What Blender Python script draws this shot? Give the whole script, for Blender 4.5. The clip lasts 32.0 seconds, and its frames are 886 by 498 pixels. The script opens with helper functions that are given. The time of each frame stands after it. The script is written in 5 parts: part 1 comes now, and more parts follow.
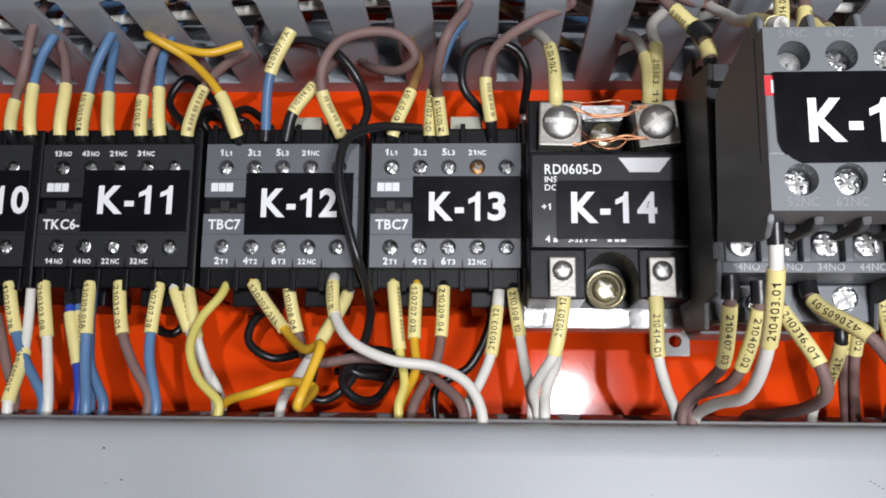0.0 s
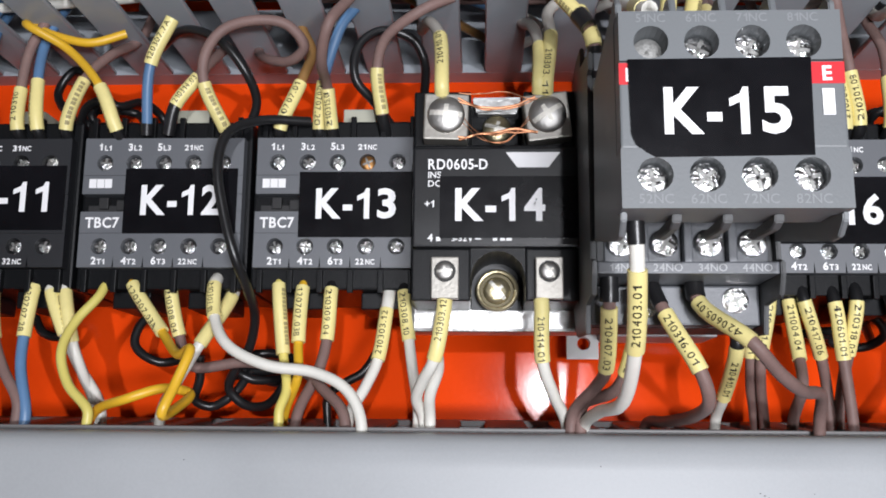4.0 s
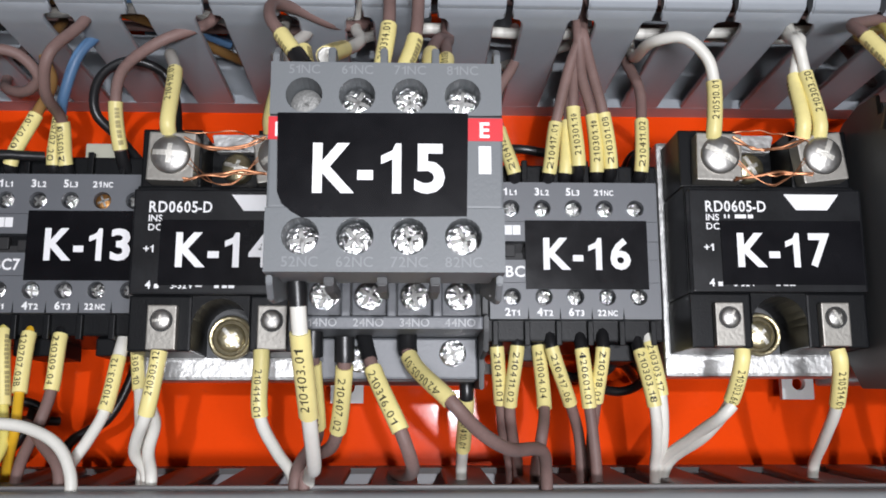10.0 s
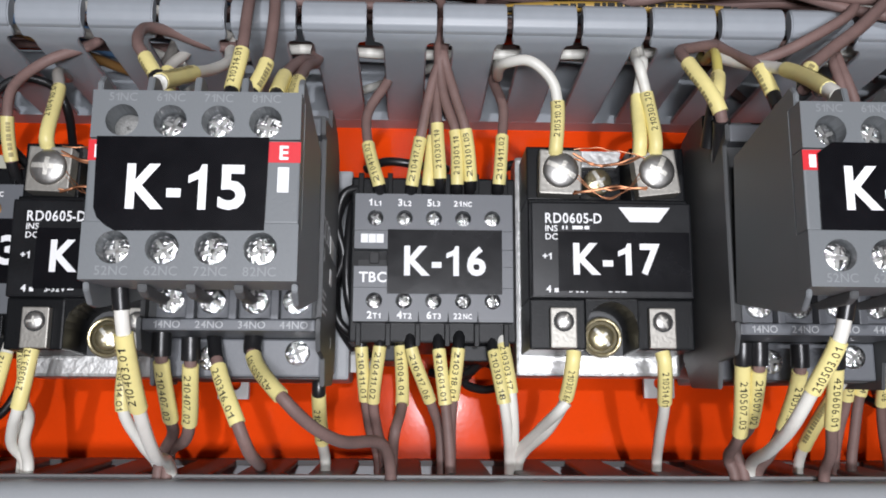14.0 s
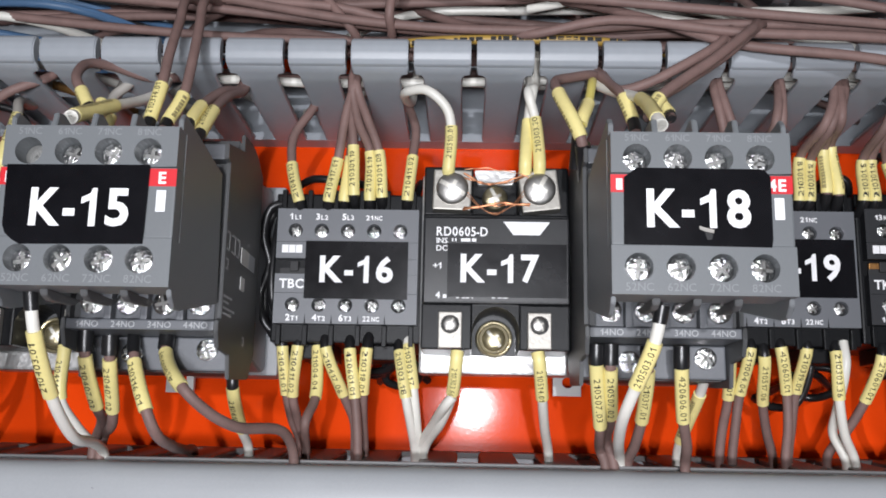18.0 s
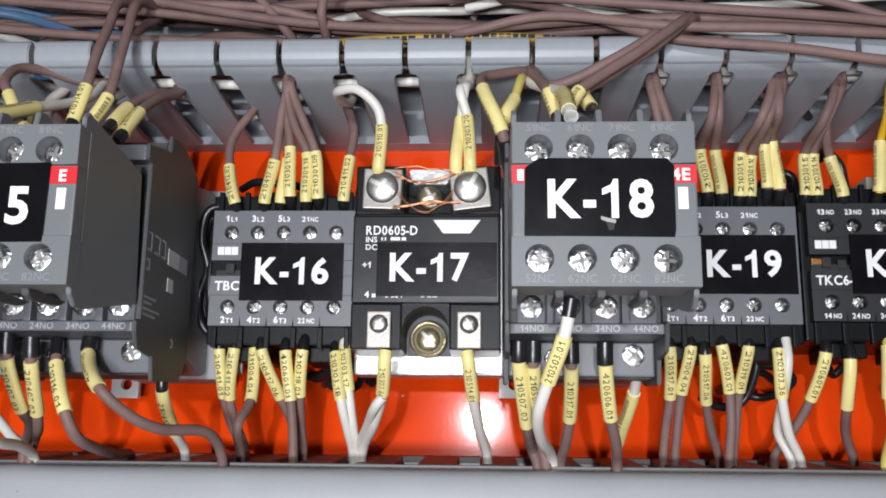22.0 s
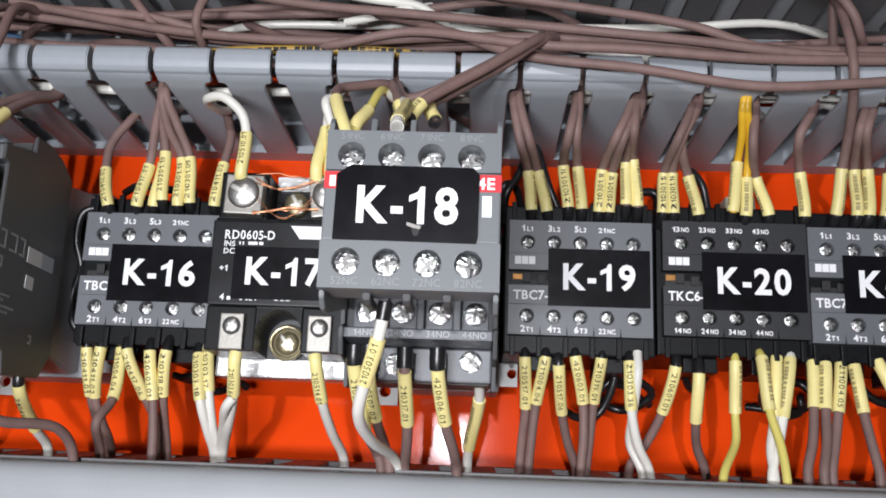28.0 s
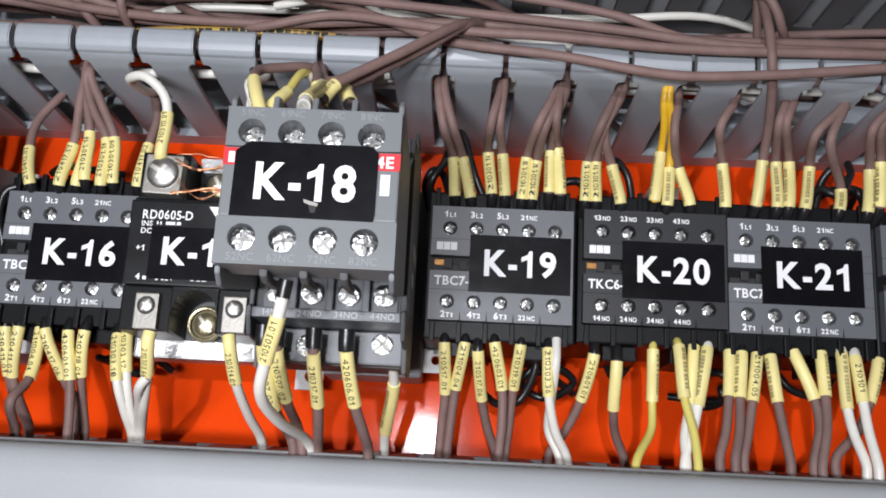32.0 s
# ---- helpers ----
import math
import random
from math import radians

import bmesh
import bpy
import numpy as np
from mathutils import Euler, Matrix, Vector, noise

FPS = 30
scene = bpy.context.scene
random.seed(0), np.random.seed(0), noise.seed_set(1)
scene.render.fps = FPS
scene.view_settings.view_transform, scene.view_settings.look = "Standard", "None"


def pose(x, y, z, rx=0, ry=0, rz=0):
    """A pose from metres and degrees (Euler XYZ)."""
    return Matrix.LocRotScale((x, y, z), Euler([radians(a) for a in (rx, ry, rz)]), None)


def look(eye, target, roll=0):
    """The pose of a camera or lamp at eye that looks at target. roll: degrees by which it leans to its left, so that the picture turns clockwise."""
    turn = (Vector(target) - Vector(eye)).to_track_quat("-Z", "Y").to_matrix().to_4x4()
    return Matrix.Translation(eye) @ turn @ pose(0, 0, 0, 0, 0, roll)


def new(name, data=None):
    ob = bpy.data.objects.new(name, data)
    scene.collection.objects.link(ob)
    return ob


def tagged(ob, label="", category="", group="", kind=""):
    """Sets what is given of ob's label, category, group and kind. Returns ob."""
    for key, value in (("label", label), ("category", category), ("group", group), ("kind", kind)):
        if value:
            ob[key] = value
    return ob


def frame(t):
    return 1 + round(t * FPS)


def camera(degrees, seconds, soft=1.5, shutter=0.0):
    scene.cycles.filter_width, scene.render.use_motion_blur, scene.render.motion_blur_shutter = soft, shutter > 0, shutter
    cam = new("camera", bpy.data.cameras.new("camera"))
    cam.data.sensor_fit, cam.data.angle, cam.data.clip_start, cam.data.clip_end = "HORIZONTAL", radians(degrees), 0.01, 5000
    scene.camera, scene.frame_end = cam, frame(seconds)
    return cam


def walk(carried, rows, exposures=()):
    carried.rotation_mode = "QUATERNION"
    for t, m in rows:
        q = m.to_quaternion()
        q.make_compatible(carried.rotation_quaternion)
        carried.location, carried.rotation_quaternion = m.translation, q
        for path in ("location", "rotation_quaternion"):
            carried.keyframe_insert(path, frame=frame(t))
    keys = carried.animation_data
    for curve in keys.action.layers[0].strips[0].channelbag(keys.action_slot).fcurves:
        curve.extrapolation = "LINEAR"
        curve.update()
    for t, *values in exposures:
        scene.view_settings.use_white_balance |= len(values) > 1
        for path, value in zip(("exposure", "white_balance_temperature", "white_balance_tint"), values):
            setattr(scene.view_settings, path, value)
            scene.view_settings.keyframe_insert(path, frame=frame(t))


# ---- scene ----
cam = camera(50.0, 32.0, 1.8)
# seconds, x, y, z in centimetres, turn to the left, tilt up, roll
ROWS = [
    (0, 0.83, -29.66, 140.25, 2.65, 10.96, 0.59),
    (0.5, 1.27, -29.60, 140.24, 2.63, 10.96, 0.52),
    (1, 1.72, -29.75, 140.23, 2.51, 10.98, 0.59),
    (1.5, 2.23, -29.69, 140.21, 2.46, 10.90, 0.48),
    (2, 2.65, -29.66, 140.28, 2.53, 10.81, 0.54),
    (2.5, 3.01, -29.42, 140.32, 2.37, 10.88, 0.49),
    (3, 3.30, -29.24, 140.39, 2.44, 10.77, 0.45),
    (3.5, 3.47, -28.89, 140.48, 2.47, 10.75, 0.48),
    (5.5, 3.82, -27.10, 140.80, 2.16, 10.64, 0.50),
    (6, 3.99, -26.77, 140.84, 1.93, 10.84, 0.49),
    (6.5, 4.14, -26.15, 140.91, 1.33, 10.98, 0.41),
    (7, 4.31, -26.17, 141.10, 1.26, 11.07, 0.57),
    (7.5, 4.54, -25.87, 141.34, 0.53, 11.26, 0.43),
    (8, 4.99, -25.66, 141.51, -0.41, 11.44, 0.42),
    (8.5, 5.93, -26.19, 141.39, -1.15, 10.92, 0.06),
    (9, 6.84, -26.84, 141.56, -1.66, 11.18, -0.03),
    (9.5, 7.68, -27.46, 141.68, -1.89, 11.24, -0.12),
    (10, 8.12, -27.67, 141.64, -2.04, 11.20, -0.10),
    (10.5, 8.58, -27.47, 141.49, -2.13, 11.05, -0.10),
    (11, 9.16, -27.06, 141.14, -1.96, 11.01, -0.08),
    (11.5, 9.74, -26.86, 140.90, -2.28, 10.78, -0.00),
    (12, 10.13, -27.04, 140.96, -2.19, 10.96, -0.10),
    (12.5, 10.35, -27.66, 141.20, -2.30, 11.07, -0.09),
    (13, 10.63, -28.22, 141.42, -2.10, 11.05, 0.12),
    (13.5, 11.09, -28.76, 141.50, -2.13, 11.12, 0.15),
    (15.5, 13.48, -31.66, 141.57, 0.05, 11.09, 1.01),
    (16, 14.26, -31.86, 141.38, 0.51, 11.15, 1.05),
    (16.5, 14.99, -31.84, 141.17, 0.93, 11.20, 1.11),
    (17, 15.28, -31.82, 141.13, 1.19, 11.30, 1.11),
    (17.5, 15.48, -32.02, 141.15, 1.29, 11.36, 1.04),
    (18, 15.72, -32.23, 141.17, 1.48, 11.42, 1.11),
    (18.5, 16.18, -32.28, 141.18, 1.72, 11.53, 1.08),
    (19, 16.63, -32.35, 141.14, 2.13, 11.60, 1.04),
    (19.5, 17.15, -32.34, 141.13, 2.36, 11.69, 0.98),
    (20, 17.58, -32.24, 141.14, 2.66, 11.89, 0.91),
    (20.5, 17.88, -32.20, 140.97, 2.74, 12.01, 0.75),
    (21, 17.94, -32.12, 140.87, 2.74, 12.10, 0.64),
    (21.5, 17.99, -32.02, 140.83, 2.72, 12.23, 0.67),
    (22, 18.19, -31.82, 140.81, 2.76, 12.34, 0.69),
    (22.5, 18.43, -31.87, 140.76, 2.68, 12.42, 0.68),
    (23, 18.69, -31.84, 140.79, 2.71, 12.43, 0.72),
    (23.5, 19.05, -32.08, 140.82, 2.67, 12.52, 0.83),
    (24, 19.36, -32.05, 140.79, 2.69, 12.68, 0.88),
    (24.5, 19.80, -31.94, 140.76, 2.64, 12.88, 1.05),
    (25, 20.05, -32.00, 140.77, 2.59, 13.02, 1.16),
    (25.5, 20.39, -32.21, 140.72, 2.55, 13.24, 1.37),
    (27.5, 21.76, -32.15, 140.40, 2.41, 13.51, 2.05),
    (28, 22.04, -32.23, 140.43, 2.38, 13.54, 2.20),
    (28.5, 22.29, -32.40, 140.42, 2.29, 13.54, 2.30),
    (29, 22.42, -32.46, 140.42, 2.21, 13.56, 2.38),
    (29.5, 22.56, -32.47, 140.38, 2.11, 13.54, 2.47),
    (30, 22.70, -32.35, 140.31, 2.03, 13.49, 2.58),
    (30.5, 23.01, -32.18, 140.25, 1.81, 13.54, 2.76),
    (31, 23.38, -32.14, 140.22, 1.70, 13.58, 2.88),
    (31.5, 23.65, -32.12, 140.16, 1.47, 13.62, 2.91),
    (32, 23.84, -32.11, 140.06, 1.29, 13.61, 2.90),
]

walk(cam, [(t, pose(x * 0.01, y * 0.01, z * 0.01, 90 + up, 0, turn) @ pose(0, 0, 0, 0, 0, roll)) for t, x, y, z, turn, up, roll in ROWS],
     [(0, -0.12), (3, -0.09), (6, -0.01), (8, 0.0), (9.2, -0.17), (10, -0.2), (11, -0.12), (12, -0.19), (13, -0.24), (19, -0.21), (25, -0.17), (32, -0.06)])

# ---- light: two fixed lamps added in place of a flash carried beside the lens ----
world = bpy.data.worlds.new("dim_room")
scene.world = world
world.use_nodes = True
world.node_tree.nodes["Background"].inputs[0].default_value = (0.75, 0.82, 1.0, 1)
world.node_tree.nodes["Background"].inputs[1].default_value = 0.018
lamp = bpy.data.lights.new("flash_stand_in_near", "AREA")
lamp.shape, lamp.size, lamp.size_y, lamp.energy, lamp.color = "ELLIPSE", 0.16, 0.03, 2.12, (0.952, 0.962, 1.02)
new("flash_stand_in_near", lamp).matrix_world = look((0.14, -0.50, 1.362), (0.16, 0.0, 1.46))
# added far lamp: gives hard shadows and a glare that follows the camera
lamp = bpy.data.lights.new("flash_stand_in_far", "AREA")
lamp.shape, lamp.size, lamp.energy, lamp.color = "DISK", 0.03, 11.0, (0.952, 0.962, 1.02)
new("flash_stand_in_far", lamp).matrix_world = look((0.17, -1.65, 1.482), (0.14, 0.0, 1.46))


# ---- materials ----
def material(name, colour, rough=0.5, metal=0.0, vary=0.12, grain=400.0, blot=25.0, bump=0.05, each=0.0, deep=0.0005, shine=0.5):
    m = bpy.data.materials.new(name)
    m.use_nodes = True
    n, l = m.node_tree.nodes, m.node_tree.links
    b = n["Principled BSDF"]
    geo = n.new("ShaderNodeTexCoord")
    small, big = n.new("ShaderNodeTexNoise"), n.new("ShaderNodeTexNoise")
    small.inputs["Scale"].default_value, big.inputs["Scale"].default_value = grain, blot
    small.inputs["Detail"].default_value, big.inputs["Detail"].default_value = 3, 6
    l.new(geo.outputs["Object"], small.inputs["Vector"])
    l.new(geo.outputs["Object"], big.inputs["Vector"])
    mix = n.new("ShaderNodeMath")
    mix.operation = "MULTIPLY_ADD"
    l.new(big.outputs["Fac"], mix.inputs[0])
    mix.inputs[1].default_value = 0.7
    half = n.new("ShaderNodeMath")
    half.operation = "MULTIPLY"
    l.new(small.outputs["Fac"], half.inputs[0])
    half.inputs[1].default_value = 0.3
    l.new(half.outputs[0], mix.inputs[2])
    ramp = n.new("ShaderNodeValToRGB")
    ramp.color_ramp.elements[0].position, ramp.color_ramp.elements[1].position = 0.3, 0.7
    ramp.color_ramp.elements[0].color = (*[c * (1 - vary) for c in colour], 1)
    ramp.color_ramp.elements[1].color = (*[min(c * (1 + vary), 1) for c in colour], 1)
    l.new(mix.outputs[0], ramp.inputs[0])
    last = ramp.outputs[0]
    if each:
        info, hue, span = n.new("ShaderNodeObjectInfo"), n.new("ShaderNodeHueSaturation"), n.new("ShaderNodeMapRange")
        l.new(info.outputs["Random"], span.inputs["Value"])
        span.inputs["To Min"].default_value, span.inputs["To Max"].default_value = 1 - each, 1 + each
        l.new(span.outputs[0], hue.inputs["Value"])
        l.new(last, hue.inputs["Color"])
        last = hue.outputs[0]
    l.new(last, b.inputs["Base Color"])
    gloss = n.new("ShaderNodeMapRange")
    l.new(mix.outputs[0], gloss.inputs["Value"])
    gloss.inputs["To Min"].default_value, gloss.inputs["To Max"].default_value = max(rough - 0.08, 0.02), min(rough + 0.08, 1)
    l.new(gloss.outputs[0], b.inputs["Roughness"])
    b.inputs["Metallic"].default_value = metal
    b.inputs["Specular IOR Level"].default_value = shine
    if bump:
        bp = n.new("ShaderNodeBump")
        bp.inputs["Strength"].default_value, bp.inputs["Distance"].default_value = bump, deep
        l.new(small.outputs["Fac"], bp.inputs["Height"])
        l.new(bp.outputs[0], b.inputs["Normal"])
    return m


ORANGE = material("orange_red_paint", (0.82, 0.062, 0.005), 0.075, vary=0.04, grain=900, blot=12, bump=0.012, shine=0.10)
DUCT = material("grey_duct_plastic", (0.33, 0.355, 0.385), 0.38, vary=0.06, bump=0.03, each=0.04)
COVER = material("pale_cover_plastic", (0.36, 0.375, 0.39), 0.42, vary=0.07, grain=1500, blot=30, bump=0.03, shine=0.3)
# the duct's grey darkened, so shade is painted into the colour
DUCT_SHADE = material("shaded_duct_plastic", (0.15, 0.145, 0.145), 0.5, vary=0.1, bump=0.03)
SLATE = material("slate_grey_plastic", (0.108, 0.115, 0.128), 0.46, vary=0.08, grain=2500, bump=0.1, shine=0.7)
MIDGREY = material("mid_grey_plastic", (0.142, 0.153, 0.161), 0.48, vary=0.06, grain=2500, bump=0.08, shine=0.55)
# black deepened to paint the shade round the terminal undersides
BLACKISH = material("black_plastic", (0.0055, 0.006, 0.007), 0.38, vary=0.25, grain=2000, bump=0.1, shine=0.18)
# lighter copy of the black for contactor faces that catch the light
LIT_FACE = material("black_plastic_lit_face", (0.013, 0.014, 0.017), 0.48, vary=0.2, grain=2500, bump=0.1, shine=0.5)
CHARCOAL = material("charcoal_plastic", (0.075, 0.077, 0.079), 0.5, vary=0.15, grain=2500, bump=0.12, shine=0.35)
GLOSSY = material("scuffed_glossy_black", (0.0085, 0.009, 0.0105), 0.3, vary=0.6, grain=1500, blot=90, bump=0.015, shine=0.42)
STICKER = material("black_sticker", (0.0055, 0.0055, 0.007), 0.22, vary=0.3, grain=300, blot=60, bump=0.04, shine=0.25)
PRINT = material("white_print", (0.85, 0.85, 0.86), 0.5, vary=0.04, bump=0)
FAINT = material("faint_grey_print", (0.215, 0.225, 0.235), 0.5, vary=0.04, bump=0)
LEGEND = material("grey_legend_print", (0.36, 0.37, 0.38), 0.5, vary=0.04, bump=0)
RED = material("red_label", (0.62, 0.02, 0.03), 0.4, vary=0.05, bump=0)
STEEL = material("zinc_plated_steel", (0.56, 0.56, 0.555), 0.2, 1.0, vary=0.3, grain=1100, blot=300, bump=0.45, deep=0.0012)
NICKEL = material("nickel_screw", (0.46, 0.45, 0.43), 0.46, 1.0, vary=0.15, grain=900, blot=300, bump=0.12, deep=0.0006)
WHITE = material("white_plastic", (0.55, 0.55, 0.54), 0.45, vary=0.05, bump=0.03)
PLATE = material("nickel_terminal", (0.33, 0.315, 0.285), 0.45, 0.6, vary=0.12, grain=1200, bump=0.15)
ALU = material("cast_aluminium", (0.56, 0.56, 0.55), 0.40, 0.85, vary=0.14, grain=700, blot=120, bump=0.3)
BRASS = material("brass", (0.50, 0.44, 0.28), 0.34, 0.9, vary=0.2, grain=1200, blot=300, bump=0.25)
DULL = material("tarnished_brass", (0.30, 0.15, 0.05), 0.4, 0.8, vary=0.3, grain=1000, blot=300, bump=0.4)
# dark tone that paints the depth of the screw well
WELL_TONE = material("dark_well_tone", (0.075, 0.062, 0.032), 0.45, 0.6, vary=0.3, bump=0.1)
MARK = material("dim_side_print", (0.27, 0.272, 0.275), 0.5, vary=0.04, bump=0)
COPPER = material("bare_copper", (0.42, 0.19, 0.10), 0.45, 0.9, vary=0.2, bump=0)
SLOT = material("near_black", (0.015, 0.015, 0.016), 0.6, vary=0.2, bump=0)
# darker metal that paints groove shade on the screws
SCREW_SHADE = material("screw_shade_tone", (0.26, 0.26, 0.25), 0.5, 0.6, vary=0.4, grain=2500, bump=0.3)
# lightened metal that paints the glint along clamp screw slots
SLOT_GLINT = material("screw_slot_glint", (0.72, 0.70, 0.64), 0.5, 0.7, vary=0.3, grain=2500, bump=0.3)
CLIP = material("beige_clip_plastic", (0.42, 0.42, 0.34), 0.5, vary=0.08, bump=0.05)
WALLS = material("plain_wall_paint", (0.45, 0.45, 0.44), 0.8, vary=0.05, grain=60, blot=3)
FLOOR = material("grey_floor_paint", (0.22, 0.22, 0.22), 0.6, vary=0.1, grain=80, blot=4)
CABINET = material("light_grey_sheet_steel", (0.55, 0.55, 0.53), 0.45, vary=0.04, grain=700, blot=8)
RAIL = material("galvanised_rail", (0.60, 0.61, 0.62), 0.35, 1.0, vary=0.12, grain=500, blot=90, bump=0.1)
SLEEVE = material("yellow_marker_sleeve", (0.79, 0.69, 0.29), 0.42, vary=0.07, grain=900, blot=150, bump=0.08, each=0.09)
BLUR = material("faded_ink", (0.33, 0.28, 0.125), 0.6, vary=0.3, grain=2500, bump=0)
INK = material("black_ink", (0.015, 0.014, 0.012), 0.6, vary=0.2, bump=0)
WIRES = {
    "brown": material("brown_wire", (0.198, 0.127, 0.114), 0.55, vary=0.17, grain=1800, blot=170, bump=0.12, each=0.12, shine=0.3),
    "blue": material("blue_wire", (0.10, 0.20, 0.36), 0.42, vary=0.08, grain=600, blot=90, bump=0.06, each=0.08),
    "dark blue": material("dark_blue_wire", (0.02, 0.06, 0.40), 0.42, vary=0.08, bump=0.06),
    "white": material("white_wire", (0.73, 0.715, 0.655), 0.42, vary=0.08, grain=600, blot=90, bump=0.06, each=0.06),
    "grey": material("grey_wire", (0.36, 0.34, 0.31), 0.45, vary=0.10, grain=600, blot=90, bump=0.06, each=0.06),
    "printed yellow": material("printed_yellow_tube", (0.40, 0.255, 0.055), 0.45, vary=0.12, grain=600, blot=90, bump=0.06),
    "yellow": material("yellow_wire", (0.72, 0.42, 0.025), 0.40, vary=0.08, grain=600, blot=90, bump=0.06, each=0.05),
    "pale yellow": material("pale_yellow_wire", (0.66, 0.57, 0.15), 0.42, vary=0.08, bump=0.06),
    "ochre": material("ochre_wire", (0.28, 0.15, 0.05), 0.42, vary=0.1, bump=0.06),
    "black": material("black_wire", (0.012, 0.012, 0.013), 0.32, vary=0.2, bump=0.06),
}


# ---- building helpers; sizes in millimetres, d is the distance out from the mounting plate ----
def box(bm, x0, x1, d0, d1, z0, z1, r=0.0):
    vs = [bm.verts.new((x, -d, z)) for x in (x0, x1) for d in (d0, d1) for z in (z0, z1)]
    quads = ((0, 1, 3, 2), (4, 6, 7, 5), (0, 4, 5, 1), (2, 3, 7, 6), (0, 2, 6, 4), (1, 5, 7, 3))
    fs = [bm.faces.new([vs[i] for i in q]) for q in quads]
    if r:
        es = list({e for f in fs for e in f.edges})
        bmesh.ops.bevel(bm, geom=es, offset=r, segments=2, affect="EDGES", profile=0.6)
    return bm


def rod(bm, x, z, d0, d1, r0, r1=None, n=16):
    r1 = r0 if r1 is None else r1
    rings = [[bm.verts.new((x + r * math.cos(a * math.tau / n), -d, z + r * math.sin(a * math.tau / n))) for a in range(n)] for d, r in ((d0, r0), (d1, r1))]
    for i in range(n):
        j = (i + 1) % n
        bm.faces.new((rings[0][i], rings[0][j], rings[1][j], rings[1][i]))
    bm.faces.new(rings[1])
    return bm


def slab(bm, outline, x0, x1, r=0.0):
    """Outline in (d, z), pushed out across x."""
    a = [bm.verts.new((x0, -d, z)) for d, z in outline]
    b = [bm.verts.new((x1, -d, z)) for d, z in outline]
    fs = [bm.faces.new(a), bm.faces.new(b[::-1])]
    for i in range(len(a)):
        j = (i + 1) % len(a)
        fs.append(bm.faces.new((a[j], a[i], b[i], b[j])))
    bmesh.ops.recalc_face_normals(bm, faces=fs)
    if r:
        bmesh.ops.bevel(bm, geom=list({e for f in fs for e in f.edges}), offset=r, segments=2, affect="EDGES")
    return bm


def sheet(bm, outline, d0, d1, r=0.0):
    """Outline in (x, z), pushed out in depth."""
    a = [bm.verts.new((x, -d0, z)) for x, z in outline]
    b = [bm.verts.new((x, -d1, z)) for x, z in outline]
    fs = [bm.faces.new(a), bm.faces.new(b[::-1])]
    for i in range(len(a)):
        j = (i + 1) % len(a)
        fs.append(bm.faces.new((a[j], a[i], b[i], b[j])))
    bmesh.ops.recalc_face_normals(bm, faces=fs)
    if r:
        bmesh.ops.bevel(bm, geom=list({e for f in fs for e in f.edges}), offset=r, segments=2, affect="EDGES")
    return bm


def holed(bm, x0, x1, z0, z1, d0, d1, xs, zh, r, n=16):
    """A strip of plate with a row of round holes through it."""
    cuts = [x0] + [(a + b) / 2 for a, b in zip(xs, xs[1:])] + [x1]
    for x, a, b in zip(xs, cuts, cuts[1:]):
        rim, back, edge = [], [], []
        for i in range(n):
            t = math.tau * i / n + math.pi / n
            c, s = math.cos(t), math.sin(t)
            k = min((b - x) / c if c > 0 else (a - x) / c, (z1 - zh) / s if s > 0 else (z0 - zh) / s)
            edge.append(bm.verts.new((x + k * c, -d1, zh + k * s)))
            rim.append(bm.verts.new((x + r * c, -d1, zh + r * s)))
            back.append(bm.verts.new((x + r * 0.9 * c, -d0, zh + r * 0.9 * s)))
        for i in range(n):
            j = (i + 1) % n
            bm.faces.new((edge[i], edge[j], rim[j], rim[i]))
            bm.faces.new((rim[i], rim[j], back[j], back[i]))
        for cx, cz in ((a, z0), (a, z1), (b, z0), (b, z1)):
            v = bm.verts.new((cx, -d1, cz))
            near = sorted(edge, key=lambda e: (e.co - v.co).length)[:2]
            bm.faces.new((v, *near))
    for p, q in (((x0, z0), (x1, z0)), ((x1, z0), (x1, z1)), ((x1, z1), (x0, z1)), ((x0, z1), (x0, z0))):
        bm.faces.new([bm.verts.new(c) for c in ((p[0], -d1, p[1]), (q[0], -d1, q[1]), (q[0], -d0, q[1]), (p[0], -d0, p[1]))])
    bmesh.ops.remove_doubles(bm, verts=bm.verts[:], dist=0.002)
    bmesh.ops.recalc_face_normals(bm, faces=bm.faces[:])
    return bm


MESHES = {}


def finish(name, bm, mat, smooth=False):
    me = bpy.data.meshes.new(name)
    bmesh.ops.scale(bm, vec=(0.001, 0.001, 0.001), verts=bm.verts)
    bm.to_mesh(me)
    bm.free()
    me.materials.append(mat)
    if smooth:
        me.shade_smooth()
        me.set_sharp_from_angle(angle=radians(40))
    return me


def part(name, bm, mat, parent=None, label="", smooth=False, at=None):
    """One mesh object under a thing or a part; bm may be a mesh that is shared."""
    ob = new(name, bm if isinstance(bm, bpy.types.Mesh) else finish(name, bm, mat, smooth))
    if parent:
        ob.parent = parent
    if at:
        ob.location = (at[0] * 0.001, -at[1] * 0.001, at[2] * 0.001)
    if label:
        ob["label"] = label
    return ob


def thing(name, x, z, label, category, group="", kind=""):
    """An empty at its place on the plate, in centimetres."""
    return tagged(place(new(name), x, 0.0, z), label, category, group, kind)


def place(ob, x, d, z):
    ob.location = (x * 0.01, -d * 0.01, z * 0.01)
    return ob


# ---- lettering from the built-in font ----
GLYPHS = {}


